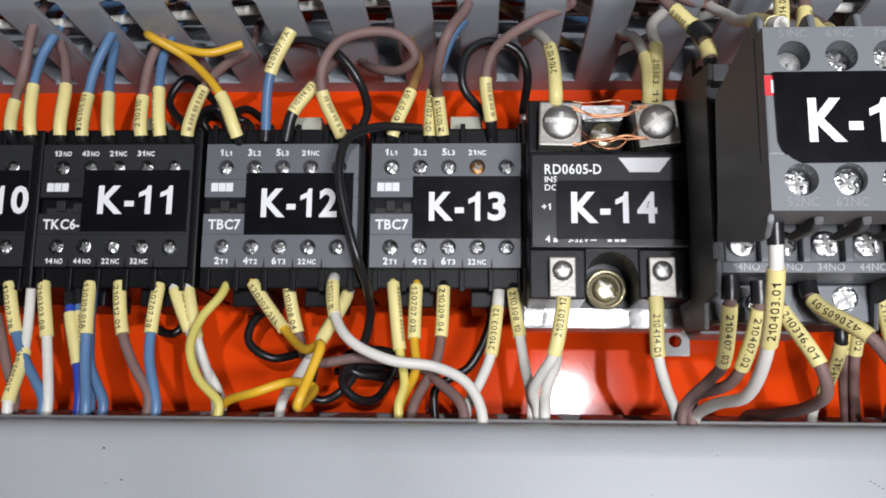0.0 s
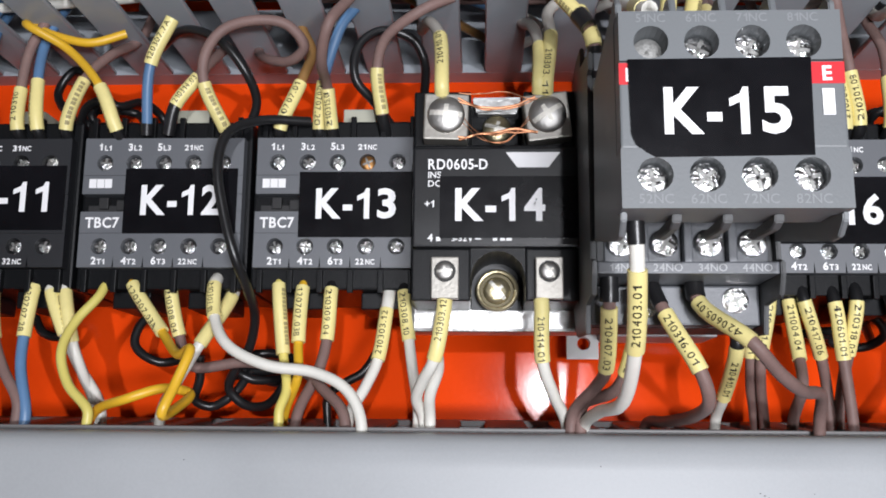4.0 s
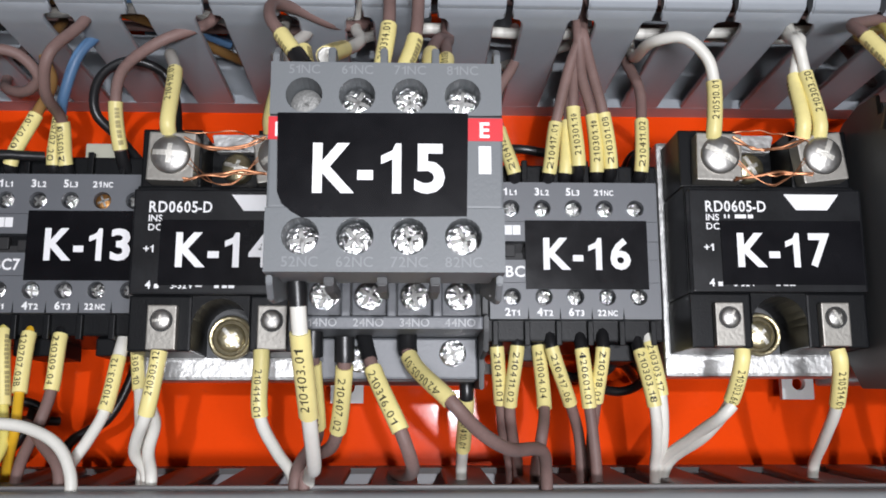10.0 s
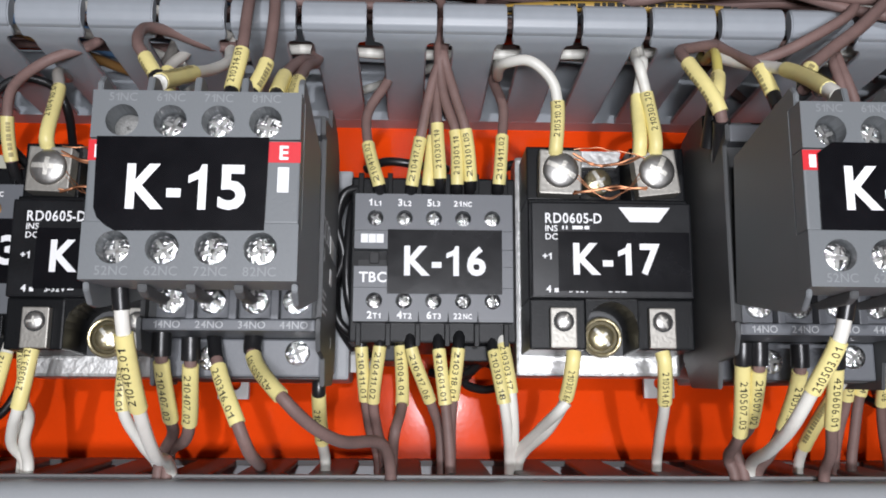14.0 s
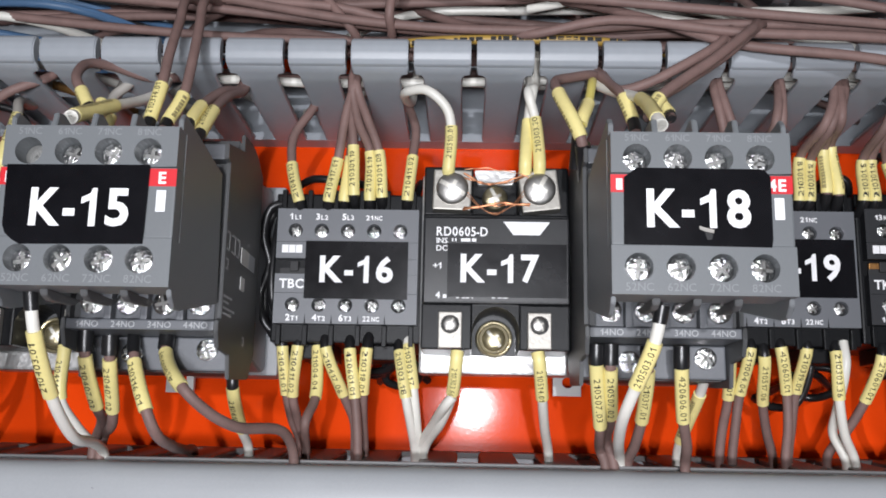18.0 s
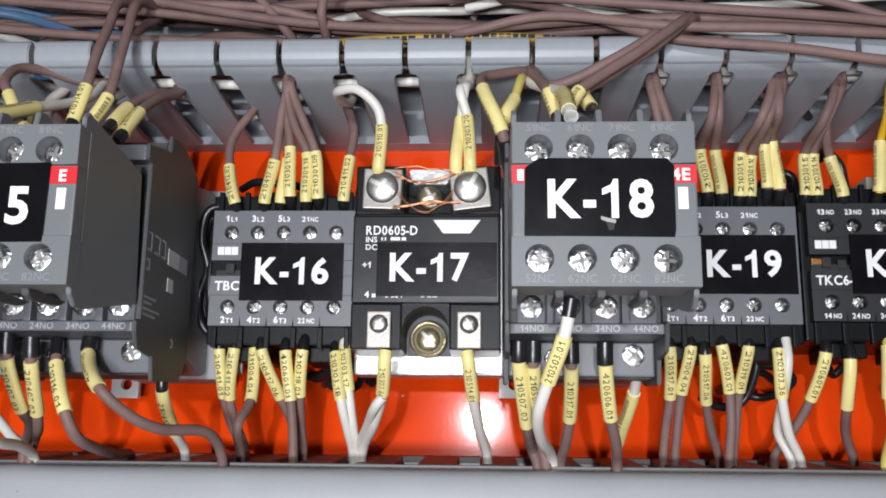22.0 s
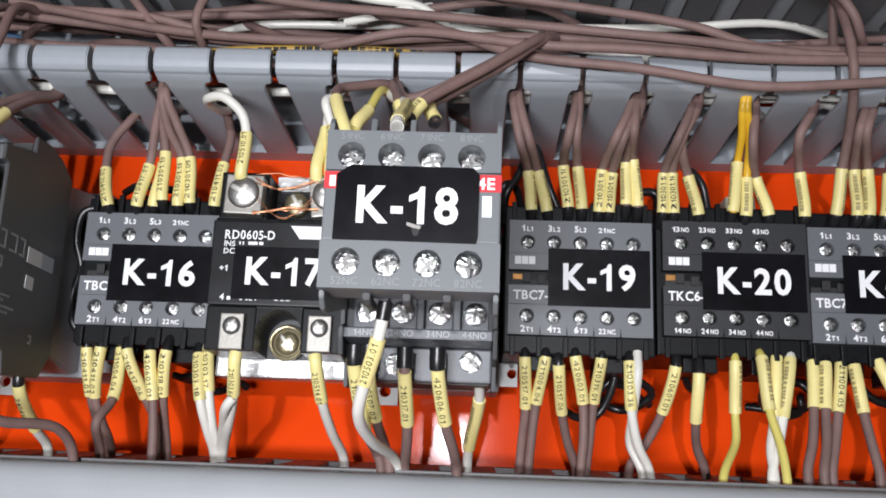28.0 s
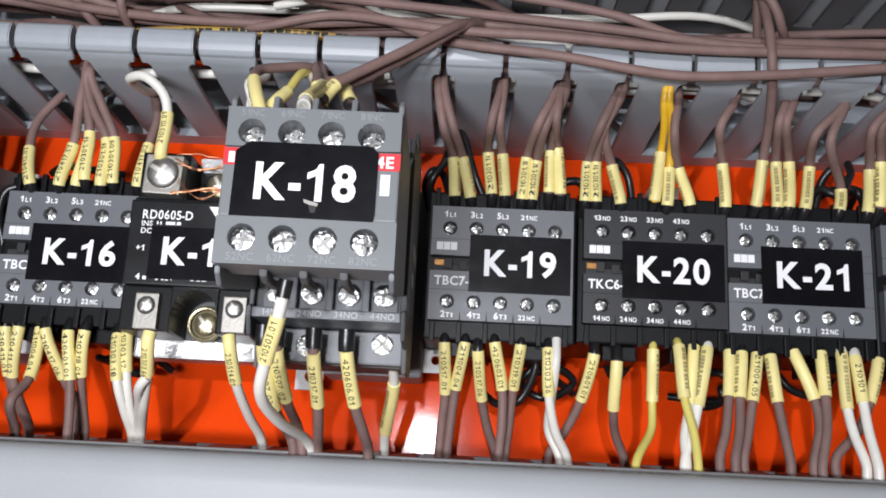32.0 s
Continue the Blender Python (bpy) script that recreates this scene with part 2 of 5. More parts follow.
def glyph(ch, bold):
    if ch == "1":
        cap, w = max(p[1] for p in glyph("K", bold)[0]), 0.055 + bold * 0.9
        rows = (0.0, 0.25, 0.5, 0.68, 0.86, 1.0)
        pts = [(x, cap * k) for k in rows for x in (0.24 - w * (0.3 if k == 1 else 1), 0.24 + w)]
        pts += [(0.0, cap * 0.75), (0.0, cap * 0.75 - w * 1.7)]
        return pts, [(2 * i, 2 * i + 1, 2 * i + 3, 2 * i + 2) for i in range(5)] + [(6, 8, 12, 13)]
    if (ch, bold) not in GLYPHS:
        c = bpy.data.curves.new("glyph", "FONT")
        c.body, c.size, c.offset, c.resolution_u = ch, 1.0, bold, 3
        ob = new("glyph", c)
        bpy.context.view_layer.update()
        ev = ob.evaluated_get(bpy.context.evaluated_depsgraph_get())
        me = ev.to_mesh()
        vs = [(v.co.x, v.co.y) for v in me.vertices]
        fs = [tuple(p.vertices) for p in me.polygons]
        ev.to_mesh_clear()
        bpy.data.objects.remove(ob)
        bpy.data.curves.remove(c)
        GLYPHS[ch, bold] = (vs, fs)
    return GLYPHS[ch, bold]


def lettering(text, height, bold=0.0, gap=0.10):
    """Flat outline of a line of text: points, faces and length; cap height as given."""
    vs, fs, x = [], [], 0.0
    for ch in text:
        if ch == " ":
            x += 0.3
            continue
        if ch == "-":
            x -= 0.06
        pv, pf = glyph(ch, bold)
        lo, hi = min(p[0] for p in pv), max(p[0] for p in pv)
        base = len(vs)
        vs += [(p[0] - lo + x, p[1]) for p in pv]
        fs += [tuple(i + base for i in f) for f in pf]
        x += hi - lo + gap
    cap = max(p[1] for p in glyph("K", bold)[0])
    k = height / cap
    return [(a * k, b * k) for a, b in vs], fs, (x - gap) * k


# left edge, drawn width and advance of bold block capitals and figures, in ems; cap height 0.716
BLOCK = {"K": (0.073, 0.648, 0.722), "-": (0.045, 0.245, 0.333), "1": (0.079, 0.315, 0.556)}


def block_lettering(text, height, bold):
    vs, fs, x = [], [], 0.0
    cap = max(p[1] for p in glyph("K", bold)[0])
    for ch in text:
        pv, pf = glyph(ch, 0.0145 if ch == "1" else bold)
        left, wide, step = BLOCK.get(ch, (0.04, 0.478, 0.556))
        lo, hi = min(p[0] for p in pv), max(p[0] for p in pv)
        z0, z1 = (0.0, cap) if ch == "-" else (min(p[1] for p in pv), max(p[1] for p in pv))
        base = len(vs)
        if ch == "-":
            mid = (min(p[1] for p in pv) + max(p[1] for p in pv)) / 2
            vs += [((p[0] - lo) / (hi - lo) * wide + x + left, 0.26 + (0.07 if p[1] > mid else -0.07)) for p in pv]
        else:
            vs += [((p[0] - lo) / (hi - lo) * wide + x + left, (p[1] - z0) / (z1 - z0) * 0.716) for p in pv]
        fs += [tuple(i + base for i in f) for f in pf]
        x += step
    k, lo, hi = height / 0.716, min(p[0] for p in vs), max(p[0] for p in vs)
    return [((a - lo) * k, b * k) for a, b in vs], fs, (hi - lo) * k


def letters(text, x, z, d, height, mat, parent, bold=0.02, width=None, centre=False, name="lettering", gap=0.10, block=False):
    vs, fs, long = block_lettering(text, height, bold) if block else lettering(text, height, bold, gap)
    k = width / long if width else 1.0
    off = x - long * k / 2 if centre else x
    me = bpy.data.meshes.new(name)
    me.from_pydata([((off + a * k) * 0.001, -d * 0.001, (z + b) * 0.001) for a, b in vs], [], fs)
    me.materials.append(mat)
    ob = new(name, me)
    ob.parent = parent
    return ob


def bars(x, z, d, sizes, height, mat, parent, name="printed_mark"):
    """Plain bars in place of marks and small print."""
    bm = bmesh.new()
    for w, g in sizes:
        box(bm, x, x + w, d - 0.05, d, z, z + height)
        x += w + g
    return part(name, bm, mat, parent)


def screw_mesh(key, r, mat):
    if key not in MESHES:
        pan = key.startswith(("pan", "brass"))
        high = 0.36 * r if pan else 0.35

        def dome(k):
            return high * math.sqrt(max(1 - 0.97 * k * k, 0.0)) if pan else 0.0 if k > 0.9 else 0.35 - 0.2 * max(k - 0.5, 0) / 0.4
        steps = [(-2.0, 1.0)] + [(dome(k), k) for k in ((1.0, 0.95, 0.86, 0.74, 0.58, 0.4, 0.2) if pan else (1.0, 0.86, 0.5))]
        bm = bmesh.new()
        for (d0, k0), (d1, k1) in zip(steps, steps[1:]):
            rod(bm, 0, 0, d0, d1, r * k0, r * k1, 24)
        bmesh.ops.delete(bm, geom=[f for f in bm.faces if len(f.verts) > 4 and abs(f.calc_center_median().y + steps[-1][0]) > 0.001], context="FACES")
        bmesh.ops.remove_doubles(bm, verts=bm.verts[:], dist=0.002)
        me = finish("screw", bm, mat, True)
        # slots are thin raised strips; glint or groove shade is in their colour
        bm = bmesh.new()
        for a, w, long in ((0.35, 0.14 if pan else 0.13, 0.86 if pan else 0.76), (0.35 + math.pi / 2, 0.12 if pan else 0.13, 0.5 if pan else 0.76)):
            c, s = math.cos(a), math.sin(a)
            rows = []
            for i in range(9):
                k = long * (i / 4 - 1)
                rows.append([bm.verts.new((k * r * c - u * w * r * s, -d, k * r * s + u * w * r * c)) for u, d in ((-1, dome(abs(k)) - 0.3), (-1, dome(abs(k)) + 0.06), (1, dome(abs(k)) + 0.06), (1, dome(abs(k)) - 0.3))])
            for p, q in zip(rows, rows[1:]):
                for m in range(3):
                    bm.faces.new((p[m], p[m + 1], q[m + 1], q[m]))
            bm.faces.new(rows[0][::-1])
            bm.faces.new(rows[-1])
        bmesh.ops.recalc_face_normals(bm, faces=bm.faces[:])
        MESHES[key] = (me, finish("slot", bm, SLOT_GLINT if pan else SCREW_SHADE))
    return MESHES[key]


def screw(key, r, mat, x, d, z, parent, turn=0.0, name="terminal_screw", label=""):
    me, slot = screw_mesh(key, r, mat)
    ob = part(name, me, mat, parent, label, at=(x, d, z))
    ob.rotation_euler = (random.uniform(-0.11, 0.07), turn or random.uniform(0, 3.1), random.uniform(-0.09, 0.09))
    part("slot", slot, slot.materials[0], ob)
    return ob


# ---- the room and the cabinet, in centimetres ----
def shell(name, x0, x1, d0, d1, z0, z1, mat, label, category, r=0.0):
    return tagged(part(name, box(bmesh.new(), *[v * 10 for v in (x0, x1, d0, d1, z0, z1)], r), mat), label, category, kind="structure")


shell("floor", -130, 160, -40, 240, -3, 0, FLOOR, "plain grey painted floor under the cabinet", "floor")
# ceiling and walls are added out of view and shut out the ambient light
shell("ceiling", -138, 168, -48, 248, 262, 270, WALLS, "plain pale painted ceiling of the room", "ceiling")
shell("wall_north", -130, 160, -48, -40, 0, 262, WALLS, "plain pale painted wall behind the cabinet", "wall")
shell("wall_south", -130, 160, 240, 248, 0, 262, WALLS, "plain pale painted wall facing the cabinet", "wall")
shell("wall_west", -138, -130, -48, 248, 0, 262, WALLS, "plain pale painted side wall of the room", "wall")
shell("wall_east", 160, 168, -48, 248, 0, 262, WALLS, "plain pale painted side wall of the room", "wall")
shell("cabinet_back", -26, 52, -3, -1, 4, 188, CABINET, "light grey sheet steel back of the control cabinet", "cabinet")
shell("cabinet_side", -28, -26, -3, 15, 4, 188, CABINET, "light grey sheet steel cabinet side", "cabinet")
shell("cabinet_side", 52, 54, -3, 15, 4, 188, CABINET, "light grey sheet steel cabinet side", "cabinet")
shell("cabinet_top", -28, 54, -3, 15, 188, 190, CABINET, "light grey sheet steel cabinet top", "cabinet")
shell("cabinet_plinth", -28, 54, -3, 15, 0, 4, CABINET, "light grey sheet steel cabinet plinth on the floor", "cabinet")
shell("mounting_plate", -25.5, 51.5, -1, 0, 6, 186, ORANGE, "glossy orange-red painted steel mounting plate", "mounting plate")

rail = tagged(new("din_rail"), "galvanised steel rail behind the row of relays", "rail", kind="structure")
part("rail_web", box(bmesh.new(), -240, 500, 0, 1.2, 1449, 1477), RAIL, rail)
for z in (1445.5, 1476.5):
    part("rail_flange", box(bmesh.new(), -240, 500, 1.2, 7.5, z, z + 4, 0.4), RAIL, rail)

# ---- wiring ducts ----
PITCH, SEAM = 17.93, 140.5


def finger_mesh(lip, mat):
    """One finger of a slotted duct wall; its outer face looks down, z = 0 is that face."""
    bm = bmesh.new()
    w, n = 8.15, 5.6
    side = [(n, 8), (n, 60), (n + 0.15, 62.2), (n + 0.8, 63.3), (w, 63.7), (w, 67.2)]
    ring = side + [(-a, b) for a, b in side[::-1]]

    def lift(d):
        return max(0.0, (d - 57) * 0.30)
    top = [bm.verts.new((x, -d, lift(d) + 1.6)) for x, d in ring]
    low = [bm.verts.new((x, -d, lift(d))) for x, d in ring]
    m = len(ring)
    for i in range(m):
        j = (i + 1) % m
        bm.faces.new((low[i], low[j], top[j], top[i]))
    for i in range(m // 2 - 1):
        j = m - 1 - i
        bm.faces.new((low[i], low[j], low[j - 1], low[i + 1]))
        bm.faces.new((top[i + 1], top[j - 1], top[j], top[i]))
    bmesh.ops.recalc_face_normals(bm, faces=bm.faces[:])
    rim = [e for e in bm.edges if len(e.link_faces) == 2 and e.calc_face_angle() > 1.2]
    bmesh.ops.bevel(bm, geom=rim, offset=0.4, segments=1, affect="EDGES")
    if lip:
        slab(bm, [(65.5, 3.2), (67.6, 3.1), (68.8, 3.9), (69.5, 5.4), (69.8, 7.4), (69.4, 9.6), (68.5, 11.0), (67.2, 11.6), (66.2, 11.2), (65.6, 9.6)], -w, w, 0.35)
    return finish("finger", bm, mat, True)


def duct(name, z, up, label, first, last, lip=True, mat=DUCT):
    root = tagged(place(new(name), 0, 0, z), label, "wiring duct", kind="structure")
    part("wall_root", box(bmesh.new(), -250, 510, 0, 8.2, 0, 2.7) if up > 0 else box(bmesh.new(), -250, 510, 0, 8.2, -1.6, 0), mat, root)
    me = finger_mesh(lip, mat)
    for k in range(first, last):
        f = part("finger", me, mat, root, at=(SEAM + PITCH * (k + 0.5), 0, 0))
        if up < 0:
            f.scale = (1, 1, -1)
    return root


upper = duct("upper_duct", 151.30, 1, "open grey slotted wiring duct full of brown wires", -21, 20)
for z0, z1 in ((1.7, 24), (33, 50)):
    part("duct_base", box(bmesh.new(), -250, 510, 0.4, 2.0, z0, z1), DUCT, upper)
for a in range(-10, 20):
    part("base_bridge", box(bmesh.new(), a * 25.0, a * 25.0 + 12.5, 0.4, 2.0, 24.05, 32.95), DUCT, upper)
# far wall of the same duct, its shade put into a darker colour
duct("upper_duct_far_wall", 156.55, -1, "grey slotted far wall of the open wiring duct", -21, 20, True, DUCT_SHADE)
# added block: its pale underside makes the far wall's slots read light
shell("duct_above", -25, 51, 0, 7.2, 156.8, 165, COVER, "pale grey backing block added above the slotted far wall", "wiring duct", 1.5)

# finger colour carries the shade under the wires and behind the cover
lower = duct("lower_duct", 140.85, -1, "grey slotted wiring duct under the relays", -21, 20, False, DUCT_SHADE)
lower.rotation_euler = (radians(2.6), 0, 0)
part("duct_base", box(bmesh.new(), -250, 510, 0.4, 2.0, -76, -2), DUCT, lower).rotation_euler = (-radians(2.6), 0, 0)
cover = slab(bmesh.new(), [(58, -1.6), (66, -1.8), (68.4, -2.5), (70.2, -4.0), (71.2, -6.2), (71.6, -9.5), (71.6, -76), (69.6, -76), (69.4, -9.5), (67, -4.4), (58, -3.6)], -250, 510)
cover_ob = tagged(place(part("duct_cover", cover, COVER, smooth=True), 0, 0, 140.66), "pale grey smooth plastic cover of the lower duct", "duct cover", kind="structure")
# strip in the shade tone draws the dark line along the cover's edge
part("cover_edge", box(bmesh.new(), -250, 510, 56, 60, -1.9, -0.6, 0.3), DUCT_SHADE, cover_ob)
specks = bmesh.new()
for i in range(90):
    x, z, r = random.uniform(-130, 400), random.uniform(-60, -8), random.choice((0.1, 0.13, 0.18, 0.26))
    rod(specks, x, z, 71.3, 71.66, r, r * 0.9, 7)
for x, z in ((203, -13), (252, -15), (254, -18), (330, -12), (95, -14)):
    for i in range(5):
        box(specks, x + i * 0.9, x + i * 0.9 + 0.35, 71.4, 71.66, z - i * 0.5, z - i * 0.5 + 0.2)
tagged(part("dirt_specks", specks, INK, cover_ob), kind="stuff")


# ---- small contactors with five terminals above and below ----
def terminal_text(text, x, z, d, parent, mat):
    if text[:2].isdigit():
        letters(text[:2], x - 2.5, z, d, 1.5, mat, parent, 0.03, width=2.1)
        letters(text[2:], x + 0.05, z, d, 1.35, mat, parent, 0.03, width=2.3)
    else:
        letters(text[0], x - 1.8, z, d, 1.9, mat, parent, 0.035)
        letters(text[1:], x - 0.3, z, d, 1.4, mat, parent, 0.03)


def sticker(text, x0, x1, z0, z1, tx0, tx1, tz, height, d, parent, outline=None):
    s = part("name_label", sheet(bmesh.new(), outline or [(x0, z0), (x1, z0), (x1, z1), (x0, z1)], d - 0.35, d), STICKER, parent, "glossy black label with white lettering")
    letters(text, tx0, tz, d + 0.06, height, PRINT, s, 0.03, width=tx1 - tx0, block=True)


def mini_contactor(number, x, dark, kx0, kx1, kz, top_text, low_text, code, copper=-1, clip=False, dz=0.0):
    face = LIT_FACE if dark else SLATE
    tone = "black" if dark else "slate grey"
    root = thing("mini_contactor", x, 146.3 + dz, f"{tone} plastic mini contactor labelled K-{number} on the rail", "contactor", "row of mini contactors")
    key = "mini_body"
    if key not in MESHES:
        bm = box(bmesh.new(), -22.3, 22.3, 7.6, 44.5, -22.5, 22.5, 0.6)
        MESHES[key] = finish("body", bm, BLACKISH)
        MESHES["entry"] = finish("terminal_partition", box(bmesh.new(), -0.7, 0.7, 44.55, 46.5, -3.0, 3.0, 0.2), BLACKISH)
        MESHES["catch"] = finish("rail_catch", box(bmesh.new(), -5, 5, 20, 40, -4.4, 0, 0.4), BLACKISH)
    part("body", MESHES[key], BLACKISH, root)
    for i in range(6):
        for z in (-20.5, 20.2):
            part("terminal_partition", MESHES["entry"], BLACKISH, root, at=(-19.6 + i * 7.78, 0, z))
    for a in (-9, 11):
        part("rail_catch", MESHES["catch"], BLACKISH, root, at=(a, 0, -22.55))
    xs = [-15.55 + 7.78 * i for i in range(5)]
    for key, z0, z1, zh, p0, p1 in (("upper_block", 7.0, 17.0, 10.4, 2.0, 6.9), ("lower_block", -17.3, -8.4, -11.8, -8.3, -2.7)):
        k = (key, dark)
        if k not in MESHES:
            bm = holed(bmesh.new(), -21, 21, z0, z1, 44.6, 48, xs, zh, 2.15)
            box(bm, -21, 21, 44.6, 48, p0, p1)
            MESHES[k] = finish(key, bm, face)
        part(key, MESHES[k], face, root)
    k = ("middle", dark)
    if k not in MESHES:
        MESHES[k] = finish("middle_panel", box(bmesh.new(), -8, 21, 44.6, 47.9, -2.6, 1.9), face)
    part("middle_panel", MESHES[k], face, root)
    bm = box(bmesh.new(), -20, -9, 44.6, 45.6, -2.3, -0.6)
    box(bm, -17, -14.5, 44.6, 46.6, -1.6, 1.4, 0.2)
    box(bm, -12.5, -10, 44.6, 46.2, -1.9, 0.8, 0.2)
    part("indicator", bm, SLOT, root, "black recessed indicator slot")
    if number in (19, 20):
        part("contact_blade", box(bmesh.new(), -19.8, -15.6, 44.6, 45.9, -0.6, 1.2, 0.2), DULL, root, "brown copper contact blade")
    for i, a in enumerate(xs):
        odd = i == copper
        screw("dull_small" if odd else "steel_small", 1.9, DULL if odd else STEEL, a, 46.9, 10.4, root, label="tarnished brown terminal screw" if odd else "")
        screw("steel_small", 1.9, STEEL, a, 46.9, -11.8, root)
    for i, s in enumerate(top_text):
        terminal_text(s, xs[i], 13.7, 48.06, root, PRINT)
    for i, s in enumerate(low_text):
        terminal_text(s, xs[i], -16.5, 48.06, root, PRINT)
    bars(-19.3, 3.6, 48.06, ((1.9, 0.15), (1.9, 0.15), (1.9, 0.3)), 2.4, PRINT, root)
    letters(code, -19.6, -6.9, 48.06, 2.7, PRINT, root, 0.025, width={3: 7.2, 4: 8.9}.get(len(code), 10.2), gap=0.07)
    kx0, kx1, kz = (kx0 - x) * 10, (kx1 - x) * 10, (kz - 146.3 - dz) * 10
    sticker(f"K-{number}", kx0 - 4.4, min(kx1 + 4.3, 20.8), kz - 4.8, kz + 12.4, kx0, kx1, kz, 8.0, 48.4, root)
    if clip:
        part("clip", box(bmesh.new(), 0, 9, 26, 40, 22.6, 27.5, 0.5), CLIP, root, "beige plastic clip")
    return root


T3, B3 = ("1L1", "3L2", "5L3", "21NC"), ("2T1", "4T2", "6T3", "22NC")
mini_contactor(10, -13.85, True, -13.85, -11.72, 146.02, ("13NO", "23NO", "21NC", "31NC"), ("14NO", "24NO", "22NC", "32NC"), "TKC6-")
mini_contactor(11, -9.32, True, -9.78, -7.72, 146.02, ("13NO", "43NO", "21NC", "31NC"), ("14NO", "44NO", "22NC", "32NC"), "TKC6-", clip=True)
mini_contactor(12, -4.745, False, -5.27, -3.2, 145.93, T3, B3, "TBC7", clip=True)
mini_contactor(13, -0.19, False, -0.71, 1.35, 145.83, T3, B3, "TBC7", copper=3, clip=True)
mini_contactor(16, 12.18, False, 11.4, 13.56, 145.66, T3, B3, "TBC", dz=-0.12)
mini_contactor(19, 24.97, False, 24.46, 26.57, 145.91, T3, B3, "TBC7-")
mini_contactor(20, 29.48, True, 28.95, 31.07, 145.93, ("13NO", "23NO", "33NO", "43NO"), ("14NO", "24NO", "34NO", "44NO"), "TKC6-", clip=True, dz=0.1)
mini_contactor(21, 33.72, False, 33.02, 35.1, 145.95, T3, B3, "TBC7", dz=0.02)
mini_contactor(22, 38.22, False, 37.6, 39.7, 145.9, T3, B3, "TBC7")


# ---- solid-state relays ----
def tube(bm, pts, r, n=8, cap=True):
    """A round bar along points (x, d, z)."""
    ps = [Vector((x, -d, z)) for x, d, z in pts]
    rings, side = [], None
    for i, p in enumerate(ps):
        t = (ps[min(i + 1, len(ps) - 1)] - ps[max(i - 1, 0)]).normalized()
        side = (side - t * side.dot(t)).normalized() if side else t.orthogonal().normalized()
        other = t.cross(side)
        rings.append([bm.verts.new(p + (side * math.cos(a * math.tau / n) + other * math.sin(a * math.tau / n)) * r) for a in range(n)])
    for a, b in zip(rings, rings[1:]):
        for i in range(n):
            j = (i + 1) % n
            bm.faces.new((a[i], a[j], b[j], b[i]))
    if cap:
        bm.faces.new(rings[0][::-1])
        bm.faces.new(rings[-1])
    return bm


def curve(pts, step=6):
    """A smooth line through the points."""
    ps = [Vector(p) for p in pts]
    ps = [ps[0] * 2 - ps[1]] + ps + [ps[-1] * 2 - ps[-2]]
    out = []
    for a, b, c, e in zip(ps, ps[1:], ps[2:], ps[3:]):
        t0, t1 = 0.0, max((b - a).length, 1e-4) ** 0.5
        t2 = t1 + max((c - b).length, 1e-4) ** 0.5
        t3 = t2 + max((e - c).length, 1e-4) ** 0.5
        for i in range(step):
            t = t1 + (t2 - t1) * i / step
            a1 = a * ((t1 - t) / (t1 - t0)) + b * ((t - t0) / (t1 - t0))
            a2 = b * ((t2 - t) / (t2 - t1)) + c * ((t - t1) / (t2 - t1))
            a3 = c * ((t3 - t) / (t3 - t2)) + e * ((t - t2) / (t3 - t2))
            b1 = a1 * ((t2 - t) / (t2 - t0)) + a2 * ((t - t0) / (t2 - t0))
            b2 = a2 * ((t3 - t) / (t3 - t1)) + a3 * ((t - t1) / (t3 - t1))
            out.append(b1 * ((t2 - t) / (t2 - t1)) + b2 * ((t - t1) / (t2 - t1)))
    return out + [ps[-2]]


